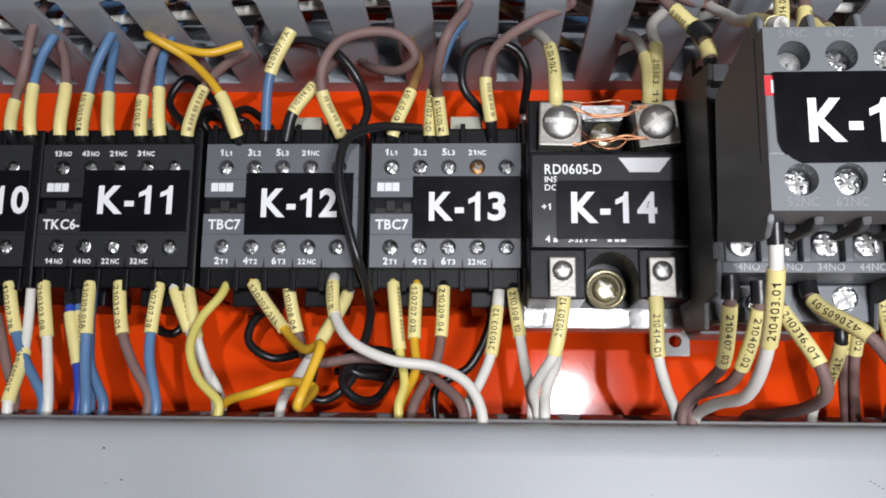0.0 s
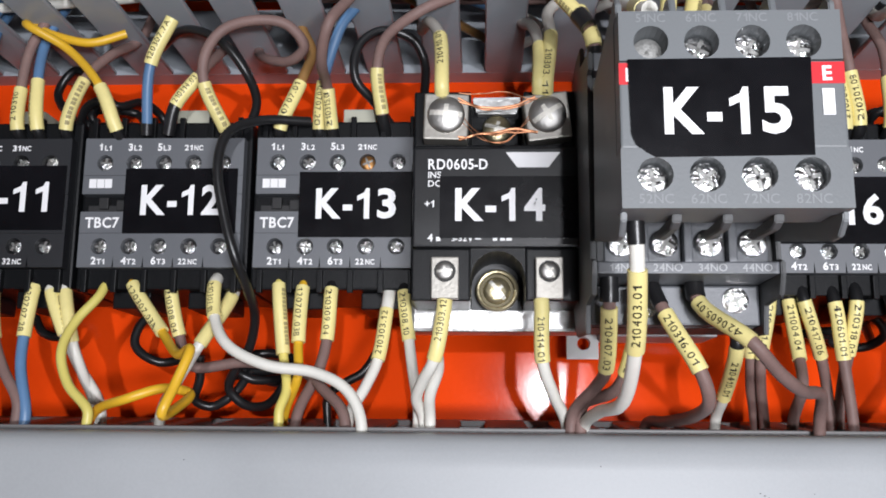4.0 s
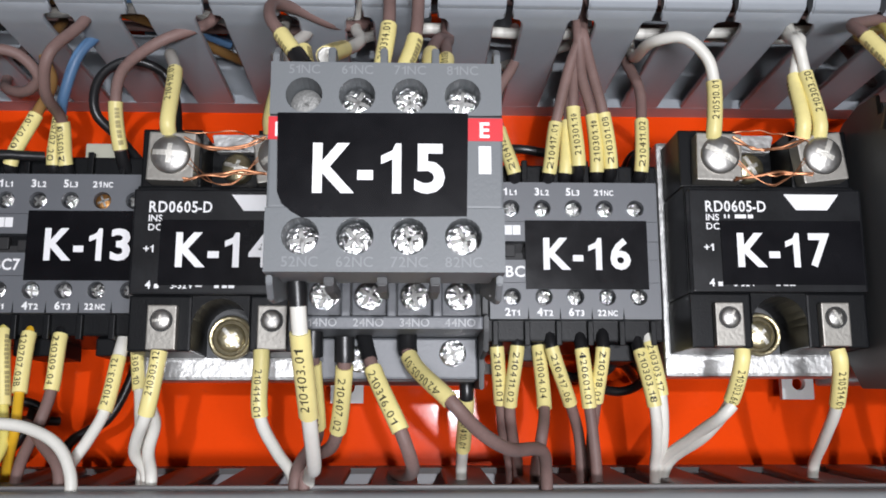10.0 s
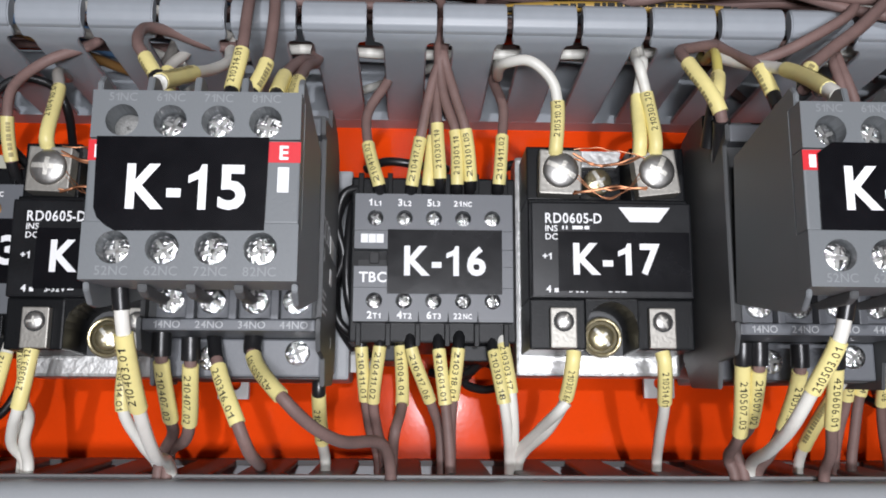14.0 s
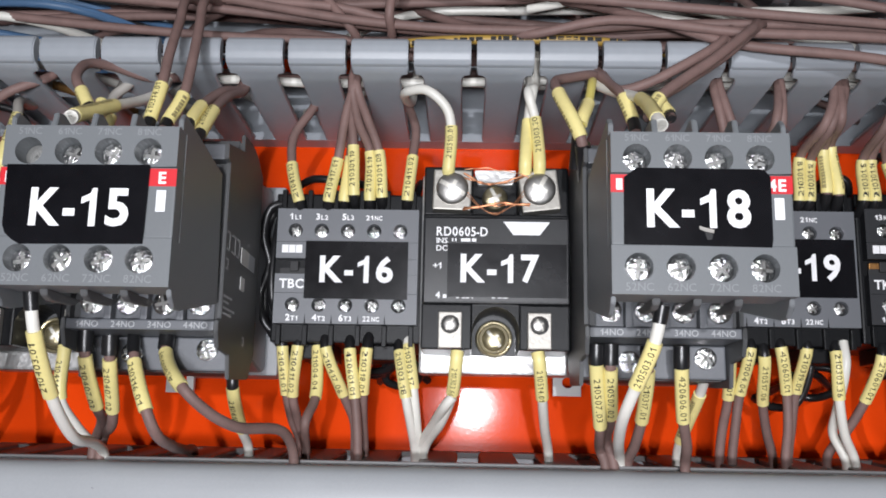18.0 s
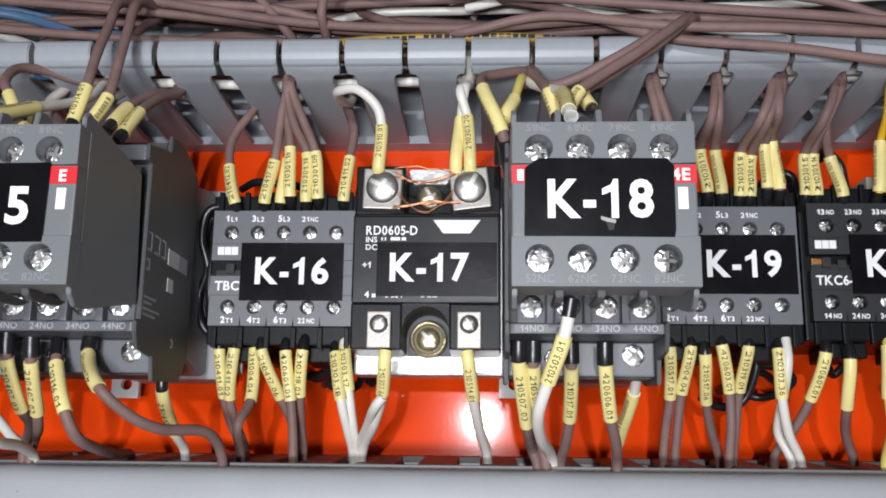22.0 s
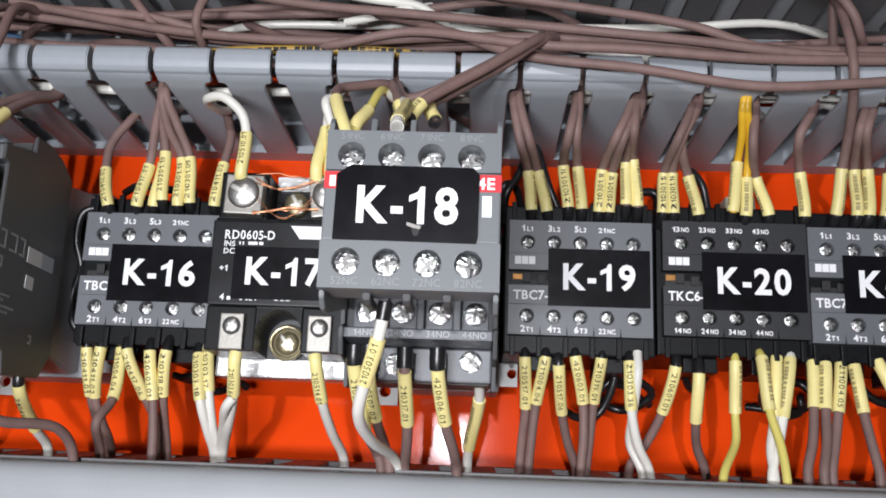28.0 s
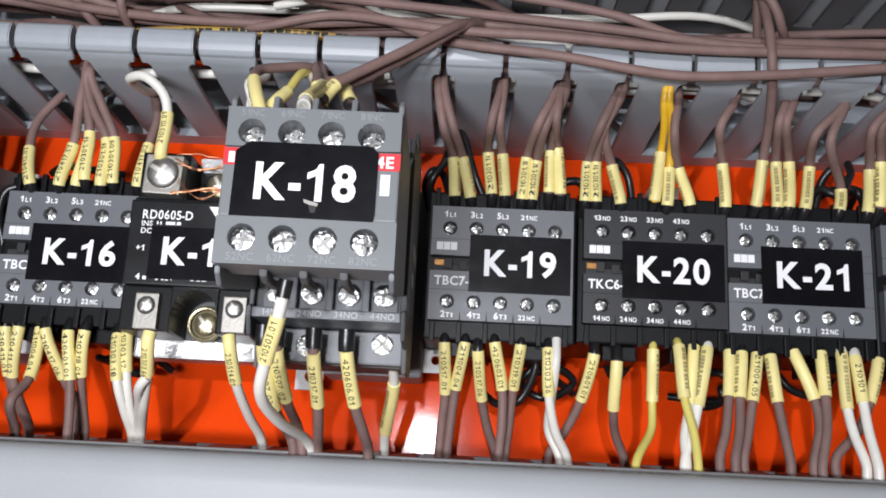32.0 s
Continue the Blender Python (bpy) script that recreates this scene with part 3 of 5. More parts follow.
def solid_state_relay(number, x, dz, kx0, kx1, kz):
    root = thing("solid_state_relay", x, 146.0 + dz, f"black solid-state relay labelled K-{number} on an aluminium base", "relay", "solid-state relays")
    part("rail_adapter", box(bmesh.new(), -20.5, 20.5, 7.6, 36.5, -25, 25, 0.8), CHARCOAL, root)
    part("base_plate", box(bmesh.new(), -21.6, 21.6, 36.6, 46.5, -30.3, 29, 0.9), ALU, root, "bare aluminium base plate")
    part("housing", box(bmesh.new(), -20.3, 20.3, 46.6, 64, -12.4, 13.0, 0.5), BLACKISH, root)
    for s in (-1, 1):
        a, b = min(s * 20.3, s * 6.4), max(s * 20.3, s * 6.4)
        part("lower_shoulder", box(bmesh.new(), a, b, 46.6, 65, -25, -12.5, 0.5), BLACKISH, root)
        part("upper_shoulder", box(bmesh.new(), a, b, 46.6, 62, 13.1, 27.2, 0.5), BLACKISH, root)
    part("centre_bridge", box(bmesh.new(), -6.4, 6.4, 46.6, 50, 13.1, 27.2), BLACKISH, root)
    arch = [(6.3 * math.cos(math.pi * i / 12), -19.5 + 6.3 * math.sin(math.pi * i / 12)) for i in range(13)]
    part("screw_well", sheet(bmesh.new(), [(6.35, -12.5), (-6.35, -12.5), (-6.35, -19.5)] + arch[::-1][1:-1] + [(6.35, -19.5)], 46.6, 64.9), BLACKISH, root)
    # dark backing added over the aluminium so the well reads as shaded
    part("well_backing", box(bmesh.new(), -6.3, 6.3, 46.55, 47.6, -25, -13), CHARCOAL, root)
    part("front_cover", box(bmesh.new(), -20.0, 20.0, 64.1, 67.3, -12.6, 11.4, 0.5), GLOSSY, root)
    for s in (-12.3, 11.8):
        t = part("terminal_plate", box(bmesh.new(), -5.3, 5.3, 62.1, 67.2, -6.2, 5.2, 0.4), PLATE, root, "nickel-plated clamp plate", at=(s, 0, 19.6))
        t.rotation_euler = (0, 0.03 if s < 0 else -0.12, 0)
        screw("pan_big", 4.5, NICKEL, s, 67.5, 19.4, root, name="clamp_screw")
        part("terminal_plate", box(bmesh.new(), -3.2, 3.2, 65.1, 67.6, -6.2, 3.6, 0.3), PLATE, root, "nickel-plated clamp plate", at=(s, 0, -18.6))
        # flat dark disc under the screw head; no hollow is cut
        part("dark_screw_rim", rod(bmesh.new(), s, -18.4, 67.5, 67.75, 2.55, 2.5, 20), SLOT, root)
        screw("pan_small", 2.15, NICKEL, s, 67.8, -18.4, root, name="clamp_screw")
    part("centre_plate", sheet(bmesh.new(), [(-6.2, 28.8), (6.2, 28.8), (5.0, 24.4), (-5.0, 24.4)], 50.1, 53.4, 0.3), ALU, root, "bare aluminium edge between the clamps")
    screw("pan_mid", 3.6, BRASS, 0, 52.4, 20.6, root, name="fixing_screw")
    ring = tube(bmesh.new(), [(4.75 * math.cos(a * math.tau / 32), 51.6, 4.75 * math.sin(a * math.tau / 32)) for a in range(33)], 0.55, 8, False)
    part("washer", ring, BRASS, root, "pale brass washer ring", smooth=True, at=(0, 0, -20.6))
    # dark disc paints the shade in the well round the screw
    part("dark_well_disc", rod(bmesh.new(), 0, 0, 47.6, 50.4, 4.7, 4.7, 24), WELL_TONE, root, at=(0, 0, -20.6))
    screw("brass_big", 3.3, BRASS, 0, 51.4, -20.6, root, name="fixing_screw", label="large brass fixing screw", turn=1.22)
    foot = holed(bmesh.new(), 20.4, 29.4, -34.4, -25.0, 9.6, 11.6, [25.2], -30.0, 1.9)
    part("fixing_foot", foot, WHITE, root, "pale plastic foot with a hole")
    letters("RD0605-D", -16.4, 6.0, 67.36, 2.5, PRINT, root, 0.018, width=14.0)
    letters("INS", -16.4, 3.9, 67.36, 1.5, PRINT, root, 0.015)
    letters("DC", -16.4, 1.8, 67.36, 1.5, PRINT, root, 0.015)
    if number == 17:
        bars(-12.2, 4.4, 67.36, ((0.4, 0.5), (0.4, 1.2), (2.6, 0.4), (1.2, 0.3)), 0.9, PRINT, root)
    letters("+1", -17.2, -3.2, 67.36, 1.7, PRINT, root, 0.02)
    letters("4", -16.4, -11.3, 67.36, 1.7, PRINT, root, 0.03)
    bars(-14.4, -11.3, 67.36, ((1.0, 0),), 1.0, PRINT, root)
    letters("3-32V", -10.8, -11.3, 67.36, 1.4, PRINT, root, 0.015)
    bars(-5.4, -10.9, 67.36, ((1.5, 0),), 0.25, PRINT, root)
    bars(-5.4, -10.3, 67.36, ((0.4, 0.15), (0.4, 0.15), (0.4, 0)), 0.25, PRINT, root)
    bars(-1.2, -11.2, 67.36, ((1.0, 0.7), (1.1, 0.3), (1.3, 0)), 1.2, PRINT, root)
    part("printed_mark", sheet(bmesh.new(), [(4.6, 6.4), (11.9, 6.4), (14.7, 10.1), (1.9, 10.1)], 67.3, 67.4), PRINT, root, "white printed wedge")
    kx0, kx1, kz = (kx0 - x) * 10, (kx1 - x) * 10, (kz - 146.0 - dz) * 10
    sticker(f"K-{number}", kx0 - 3.6, min(kx1 + 7.5, 19.6), kz - 4.0, kz + 10.8, kx0, kx1, kz, 7.9, 67.7, root)
    rnd = random.Random(number)
    for z0, z1, bow, thick in ((23.4, 24.2, -3.0, 0.28), (22.6, 23.6, -2.4, 0.2), (13.3, 15.2, 1.0, 0.36), (13.9, 14.9, 0.3, 0.24), (20.0, 21.5, -8.5, 0.13), (18.4, 19.5, -6.5, 0.12), (24.4, 22.8, 1.4, 0.14)):
        pts = [(-9.2 + j * 2.3 + rnd.uniform(-0.3, 0.3), 67.4 + rnd.uniform(-0.4, 0.5), z0 + (z1 - z0) * j / 8 + bow * math.sin(j * math.pi / 8) + rnd.uniform(-0.4, 0.4)) for j in range(9)]
        part("copper_strand", tube(bmesh.new(), [tuple(p) for p in curve(pts, 4)], thick, 6), COPPER, root, "bare copper strand", smooth=True)
    return root


solid_state_relay(14, 3.92, 0.0, 2.92, 5.02, 145.34)
solid_state_relay(17, 16.52, 0.10, 15.55, 17.69, 145.40)


# ---- large contactors with a four-pole block in front ----
def large_contactor(number, x, kx0, kx1, kz, tail, outline):
    root = thing("contactor_relay", x, 146.0, f"grey plastic contactor relay labelled K-{number} with front contact block", "contactor", "contactor relays")
    part("mounting_bracket", box(bmesh.new(), -9, 21.5, 7.6, 27, -29.5, 31, 1.0), COVER, root, "pale grey mounting bracket")
    part("bracket_ear", holed(bmesh.new(), 21.6, 27.4, -27.0, -19.6, 19, 21, [25.6], -23.0, 1.5), WHITE, root, "white plastic ear with a hole")
    part("base_housing", slab(bmesh.new(), [(52.0, -25.4), (52.3, 26.7), (60, 30.6), (76.5, 30.6), (76.8, 24), (88, 22), (88, -20.3), (74, -20.4), (74, -32), (57.7, -32)], -18.3, 18.3, 0.5), CHARCOAL, root)
    cheek = [(51.8, -25.4), (52.2, 26.7), (60, 31), (67.4, 32.6), (76.8, 32.1), (77, 27.5), (93, 24.5), (93, 20.6), (90.5, 20), (90.5, -19.6), (92.9, -20.4), (92.9, -23.2), (91, -27.2), (80.4, -28), (79, -34), (57.7, -32.7)]
    for a in (-19.4, 18.4):
        part("side_wall", slab(bmesh.new(), cheek, a, a + 1.0, 0.25), CHARCOAL, root)
    part("rear_housing", slab(bmesh.new(), [(27.1, -28), (27.1, 28), (32, 29), (51.9, 26), (51.9, -25), (32, -29)], -17.6, 17.6, 0.5), COVER, root, "pale grey rear housing")
    part("terminal_ledge", box(bmesh.new(), -18.3, 18.3, 74.1, 92.5, -23.0, -20.45, 0.4), SLATE, root)
    part("upper_ledge", box(bmesh.new(), -18.3, 18.3, 77, 92.5, 20.5, 24.6, 0.4), SLATE, root)
    part("coil_block", box(bmesh.new(), -18.3, 18.3, 60, 77.0, -31.8, -23.1, 0.5), SLATE, root)
    bx = [-13.0, -4.1, 4.9, 13.8]
    for a in (-8.6, 0.4, 9.4):
        part("terminal_partition", box(bmesh.new(), a - 0.9, a + 0.9, 88.1, 91.5, -20.4, -10, 0.3), SLATE, root)
    for a, s in zip(bx, ("14NO", "24NO", "34NO", "44NO")):
        part("terminal_pocket", box(bmesh.new(), a - 3.4, a + 3.4, 88.05, 88.6, -20, -11.4, 0.2), SLATE, root)
        screw("steel_mid", 2.8, STEEL, a, 90.4, -16.2, root)
        letters(s, a, -22.5, 92.56, 1.55, LEGEND, root, 0.01, centre=True)
    for a in (-6.5, 13.0):
        screw("steel_mid", 2.8, STEEL, a, 77.6, -27.6 if a < 0 else -26.4, root, name="coil_screw")
    # marks on the side wall
    bm = bmesh.new()
    for d, z, w, h in ((89, 0.5, 3, 5), (84, 0.5, 4, 5), (78.5, 0.5, 3, 5), (89, -5.5, 2.5, 3), (67, -23, 2, 2.5)):
        box(bm, 19.4, 19.46, d - w, d - w + 0.7, z - h / 2 + 0.65, z + h / 2 - 0.65)
        box(bm, 19.4, 19.46, d - w, d, z - h / 2, z - h / 2 + 0.6)
        box(bm, 19.4, 19.46, d - w, d, z + h / 2 - 0.6, z + h / 2)
    for z, w in ((-14, 9), (-15.4, 7), (-17, 12), (-18.4, 10)):
        for i in range(int(w / 1.5)):
            box(bm, 19.4, 19.46, 88 - i * 1.5, 89 - i * 1.5, z, z + 0.6)
    part("printed_mark", bm, MARK, root)
    part("side_label", box(bmesh.new(), 19.4, 19.55, 57.7, 64.9, -2.7, 1.6), DUCT, root, "small grey label")
    part("side_label", box(bmesh.new(), 19.4, 19.55, 65.1, 73.6, -2.7, 1.6), WHITE, root, "small white label")
    part("side_label", box(bmesh.new(), 19.4, 19.55, 68.5, 73.0, -9.8, -6.2), WHITE, root, "small white label")
    # front block
    hx = [-13.2, -4.7, 3.8, 12.3]
    part("block_body", slab(bmesh.new(), [(92, -10), (92, 14), (98, 15.8), (126, 15.8), (126, -18.3), (119, -18.3), (104, -11.5)], -17.6, 17.6, 0.4), MIDGREY, root)
    for a in (-18.7, 17.65):
        part("block_side", slab(bmesh.new(), [(92, -16.3), (95, 15.9), (127.4, 20.1), (129, 18.4), (129, 15.8), (126, 15.7), (126, -18.3), (129, -18.6), (128.6, -20), (126, -22.2), (122, -22.2)], a, a + 1.05, 0.2), MIDGREY, root)
    part("block_upper_face", holed(bmesh.new(), -18.6, 18.6, 7.1, 16.0, 126.05, 131.2, hx, 10.4, 2.95, 20), MIDGREY, root)
    part("block_lower_face", holed(bmesh.new(), -18.8, 18.8, -18.5, -8.3, 126.05, 131.4, hx, -12.8, 2.95, 20), MIDGREY, root)
    part("block_middle_face", box(bmesh.new(), -18.7, 18.7, 126.05, 131.0, -8.2, 7.0, 0.4), MIDGREY, root)
    part("red_band", box(bmesh.new(), -18.75, 18.75, 131.0, 131.12, 2.9, 6.7), RED, root, "red printed band")
    letters(tail, 15.0 if len(tail) == 1 else 13.6, 3.5, 131.2, 2.5, PRINT, root, 0.03)
    bars(-17.6, 3.4, 131.2, ((1.3, 0),), 2.4, PRINT, root)
    bars(14.8, -2.6, 131.2, ((2.0, 0),), 4.6, PRINT, root)
    for a, s, q in zip(hx, ("51NC", "61NC", "71NC", "81NC"), ("52NC", "62NC", "72NC", "82NC")):
        dull = number == 15 and a < -10
        # this screw's metal is darkened to paint the shadow in its hole
        if dull:
            screw("shaded_block", 2.65, SCREW_SHADE, a, 126.7, 10.2, root, label="terminal screw toned dark for the shade deep in its hole")
        else:
            screw("steel_block", 2.65, STEEL, a, 127.8, 10.2, root)
        screw("steel_block", 2.65, STEEL, a, 128.2 if dull else 129.6, -13.0, root)
        letters(s, a, 14.0, 131.26, 1.5, FAINT, root, 0.008, centre=True)
        letters(q, a, -17.7, 131.46, 1.6, FAINT, root, 0.008, centre=True)
    for a in (-9.0, -0.5, 8.0):
        f = slab(bmesh.new(), [(108, -18.4), (127, -18.4), (126.5, -19.8), (124, -20.6), (112, -20)], a - 0.8, a + 0.8, 0.2)
        part("fin", f, CHARCOAL, root)
        part("fin", slab(bmesh.new(), [(108, 15.9), (130, 15.9), (129, 19.5), (126, 20.2), (116, 17)], a - 0.6, a + 0.6, 0.2), MIDGREY, root)
    for a in hx:
        part("wire_entry", box(bmesh.new(), a - 3.0, a + 3.0, 100, 124, 15.9, 18.0, 0.5), CHARCOAL, root)
    kx0, kx1, kz = (kx0 - x) * 10, (kx1 - x) * 10, (kz - 146.0) * 10
    sticker(f"K-{number}", 0, 0, 0, 0, kx0, kx1, kz, 8.2, 131.6, root, [(a + (kx0 + kx1) / 2, b + kz) for a, b in outline])
    if number == 18:
        part("scratch", sheet(bmesh.new(), [(-0.9, -4.2), (0.6, -4.6), (2.2, -5.0), (2.0, -5.7), (0.4, -5.4), (-0.8, -4.9)], 131.6, 131.76), WIRES["grey"], root, "chipped brownish spot of the label")
        part("scratch", sheet(bmesh.new(), [(0.2, -5.5), (1.9, -5.8), (1.6, -7.0), (0.7, -7.1)], 131.6, 131.7), SLOT, root, "dark chipped spot of the label")
    return root


large_contactor(15, 7.73, 6.58, 8.67, 145.40, "E", [(-12.0, -3.9), (13.9, -3.6), (14.2, 13.4), (-16.2, 13.2), (-15.9, 0.2), (-15.2, -1.6), (-13.6, -3.0)])
large_contactor(18, 20.55, 19.40, 21.53, 145.54, "4E", [(-15.4, -3.6), (14.6, -3.9), (14.9, -2.4), (15.0, 11.0), (13.6, 12.6), (-12.4, 12.7), (-15.2, 10.6)])


# ---- wires with their printed marker sleeves; points (x, d, z) in centimetres, first the terminal, then the sleeve's two ends ----
def wire(colour, number, *points):
    pts = [(x * 10, d * 10, z * 10) for x, d, z in points]
    path = curve(pts)
    thick = {"black": 1.25, "grey": 1.5, "yellow": 1.2, "pale yellow": 1.25}.get(colour, 1.4)
    label = f"{colour} control wire" + (" looped behind the devices" if colour == "black" else " bundled in the duct" if number == "-" else " with a printed yellow marker sleeve")
    root = part("wire", tube(bmesh.new(), [tuple(p) for p in path], thick, 10), WIRES[colour], smooth=True)
    tagged(root, label, "wire", f"{colour} control wires")
    if number == "-":
        return root
    back, number = number[0] == "<", number.lstrip("<")
    clamped = 6.3 < points[0][1] < 7.2
    sleeve = path[0 if clamped else 6:13]
    if not clamped and ("yellow" not in colour or points[0][2] > 146):
        far = [p for p in path[0:8] if (p - path[0]).length < (4.5 if points[0][1] > 11 and points[0][2] < 145 else 6.0 if 8 < points[0][1] < 9 and points[0][2] < 145 else 11.0 if (path[6] - path[0]).length < 13 else 5.0)]
        part("ferrule", tube(bmesh.new(), [tuple(p) for p in (far if len(far) > 1 else path[0:2])], thick + (0.65 if 8 < points[0][1] < 9 else 0.25), 10), WIRES["white"] if colour == "white" and (points[0][2] > 147 and points[0][1] > 11 or points[0][1] < 5 and random.random() < 0.6) else WIRES["black"], root, smooth=True)
    bm = bmesh.new()
    tube(bm, [tuple(p) for p in sleeve], 1.8, 12)
    sl = part("marker_sleeve", bm, SLEEVE, root, "pale yellow printed marker sleeve", smooth=True)
    # lettering bent round the sleeve
    line = [Vector((p[0], -p[1], p[2])) for p in sleeve]
    cum = [0.0]
    for a, b in zip(line, line[1:]):
        cum.append(cum[-1] + (b - a).length)

    def on(s, h):
        s = min(max(s, 0.0), cum[-1] - 1e-4)
        i = max(k for k in range(len(cum) - 1) if cum[k] <= s)
        t = (line[i + 1] - line[i]).normalized()
        p = line[i] + t * (s - cum[i])
        front = Vector((-0.15, -1, -0.25))
        front = (front - t * front.dot(t)).normalized()
        up = front.cross(t)
        a = h / 1.8
        return (p + (front * math.cos(a) + up * math.sin(a)) * 1.95) * 0.001
    if number == "#":
        vs, fs = [], []
        side = random.choice((1.5, -1.5, 1.9, -1.9, 2.6, 1.1, -1.1, 0.3))
        s = cum[-1] * 0.1
        while s < cum[-1] * 0.85:
            w = random.uniform(0.7, 0.9)
            base = len(vs)
            h = random.uniform(0.5, 0.6)
            vs += [(s, side - h), (s + w, side - h), (s + w, side), (s + w, side + h), (s, side + h), (s, side)]
            fs += [(base, base + 1, base + 2, base + 5), (base + 5, base + 2, base + 3, base + 4)]
            s += w + random.choice((0.16, 0.2, 0.24, 0.6))
    else:
        vs, fs, long = lettering(number, 1.45, 0.0, 0.16)
        k = min(cum[-1] * (0.66 if clamped else 0.84) / long, 1.25)
        shift = 0.92 if clamped else 0.5
        vs = [(a * k + (cum[-1] - long * k) * shift, b - 0.72) for a, b in vs]
        if back:
            vs = [(cum[-1] - a, -b) for a, b in vs]
    me = bpy.data.meshes.new("printed_number")
    me.from_pydata([on(a, b) for a, b in vs], [], fs)
    me.materials.append(BLUR if number == "#" else INK)
    tagged(new("printed_number", me), kind="stuff").parent = sl
    return root


# K10-K13 below
wire("blue", "120307.78", (-12.40, 4.00, 144.50), (-12.27, 4.35, 144.16), (-11.89, 4.50, 142.79), (-11.43, 4.75, 142.02), (-10.75, 5.00, 141.00), (-10.75, 5.00, 140.60), (-10.75, 5.10, 139.60))
wire("white", "<210303.04", (-11.83, 4.00, 144.50), (-11.56, 4.60, 142.30), (-11.47, 5.40, 140.92), (-11.47, 5.40, 140.60), (-11.47, 5.50, 139.60))
wire("white", "210303.08", (-11.39, 4.00, 144.50), (-11.25, 4.47, 144.15), (-10.92, 4.73, 142.67), (-10.61, 5.00, 141.03), (-10.61, 5.00, 140.60), (-10.61, 5.10, 139.60))
wire("brown", "-", (-12.61, 4.20, 143.29), (-12.28, 4.47, 142.64), (-11.93, 4.73, 141.86), (-11.52, 5.00, 141.11), (-11.52, 5.00, 140.60), (-11.52, 5.10, 139.60))
wire("dark blue", "#", (-10.75, 4.00, 144.50), (-10.51, 4.33, 143.36), (-10.13, 4.47, 141.97), (-9.96, 4.60, 141.14), (-9.96, 4.60, 140.60), (-9.96, 4.70, 139.60))
wire("blue", "#", (-10.56, 4.00, 144.50), (-10.31, 4.20, 143.41), (-10.03, 4.40, 142.05), (-9.65, 4.60, 141.07), (-9.65, 4.60, 140.60), (-9.65, 4.70, 139.60))
wire("blue", "120309.01A", (-9.99, 4.00, 144.50), (-9.91, 4.57, 144.14), (-9.85, 4.73, 142.75), (-9.74, 4.90, 141.87), (-9.51, 5.20, 140.95), (-9.51, 5.20, 140.60), (-9.51, 5.30, 139.60))
wire("blue", "-", (-10.04, 4.10, 144.26), (-9.92, 4.33, 142.67), (-9.73, 4.57, 141.89), (-9.22, 4.80, 140.96), (-9.22, 4.80, 140.60), (-9.22, 4.90, 139.60))
wire("brown", "210312.01", (-9.26, 4.00, 144.50), (-9.17, 4.40, 144.18), (-8.91, 4.60, 142.77), (-8.50, 4.80, 141.96), (-7.96, 5.00, 141.14), (-7.96, 5.00, 140.60), (-7.96, 5.10, 139.60))
wire("blue", "120707.28", (-8.14, 4.00, 144.50), (-8.08, 4.40, 144.14), (-8.15, 4.60, 142.80), (-8.06, 4.80, 142.03), (-7.74, 5.00, 140.94), (-7.74, 5.00, 140.60), (-7.74, 5.10, 139.60))
wire("white", "#", (-7.87, 4.00, 144.50), (-7.64, 4.35, 144.00), (-7.13, 4.50, 142.88), (-6.80, 4.20, 142.05), (-6.42, 3.60, 141.05), (-6.42, 3.60, 139.60))
wire("white", "#", (-7.46, 4.00, 144.50), (-7.28, 4.35, 144.01), (-6.92, 4.50, 142.67), (-6.72, 4.20, 141.91), (-6.60, 3.50, 141.05), (-6.60, 3.50, 139.60))
wire("pale yellow", "-", (-6.22, 4.20, 144.41), (-6.30, 4.50, 143.89), (-6.75, 4.80, 143.17), (-6.87, 5.20, 142.38), (-6.55, 5.40, 141.57), (-5.93, 5.60, 140.94), (-5.93, 5.60, 140.60), (-5.93, 5.70, 139.60))
wire("yellow", "120307.03A", (-5.67, 4.00, 144.50), (-5.49, 4.40, 144.19), (-4.54, 4.70, 142.93), (-3.66, 6.00, 142.26), (-3.20, 6.62, 142.34), (-3.40, 6.90, 141.56), (-3.62, 7.10, 140.86), (-3.61, 5.95, 141.04), (-3.60, 5.15, 141.38), (-4.10, 5.60, 141.48), (-4.91, 5.90, 141.21), (-5.95, 5.10, 140.92), (-6.20, 4.90, 140.50), (-6.20, 4.90, 139.60))
wire("brown", "210308.04", (-4.58, 4.00, 144.50), (-4.55, 4.20, 144.13), (-4.25, 4.20, 142.87), (-3.90, 4.20, 142.11), (-2.50, 4.20, 142.21), (-0.95, 4.50, 141.96), (-0.33, 5.00, 141.49), (0.24, 5.40, 140.88), (0.24, 5.50, 139.60))
wire("white", "210303.10", (-3.30, 4.00, 144.50), (-3.26, 4.70, 144.14), (-3.14, 5.00, 143.29), (-2.59, 5.60, 142.51), (-1.57, 5.80, 142.03), (-0.44, 5.80, 141.87), (0.34, 5.90, 141.48), (0.72, 6.00, 140.79), (0.72, 6.10, 139.60))
wire("white", "#", (-2.90, 3.90, 144.50), (-2.96, 4.07, 143.94), (-3.50, 4.90, 142.60), (-4.08, 4.60, 141.75), (-4.66, 4.00, 140.99), (-4.75, 3.90, 139.60))
wire("pale yellow", "#", (-1.71, 4.00, 144.50), (-1.67, 4.40, 144.19), (-1.45, 4.60, 142.39), (-1.29, 4.80, 141.50), (-1.41, 5.00, 140.99), (-1.41, 5.00, 140.60), (-1.41, 5.10, 139.60))
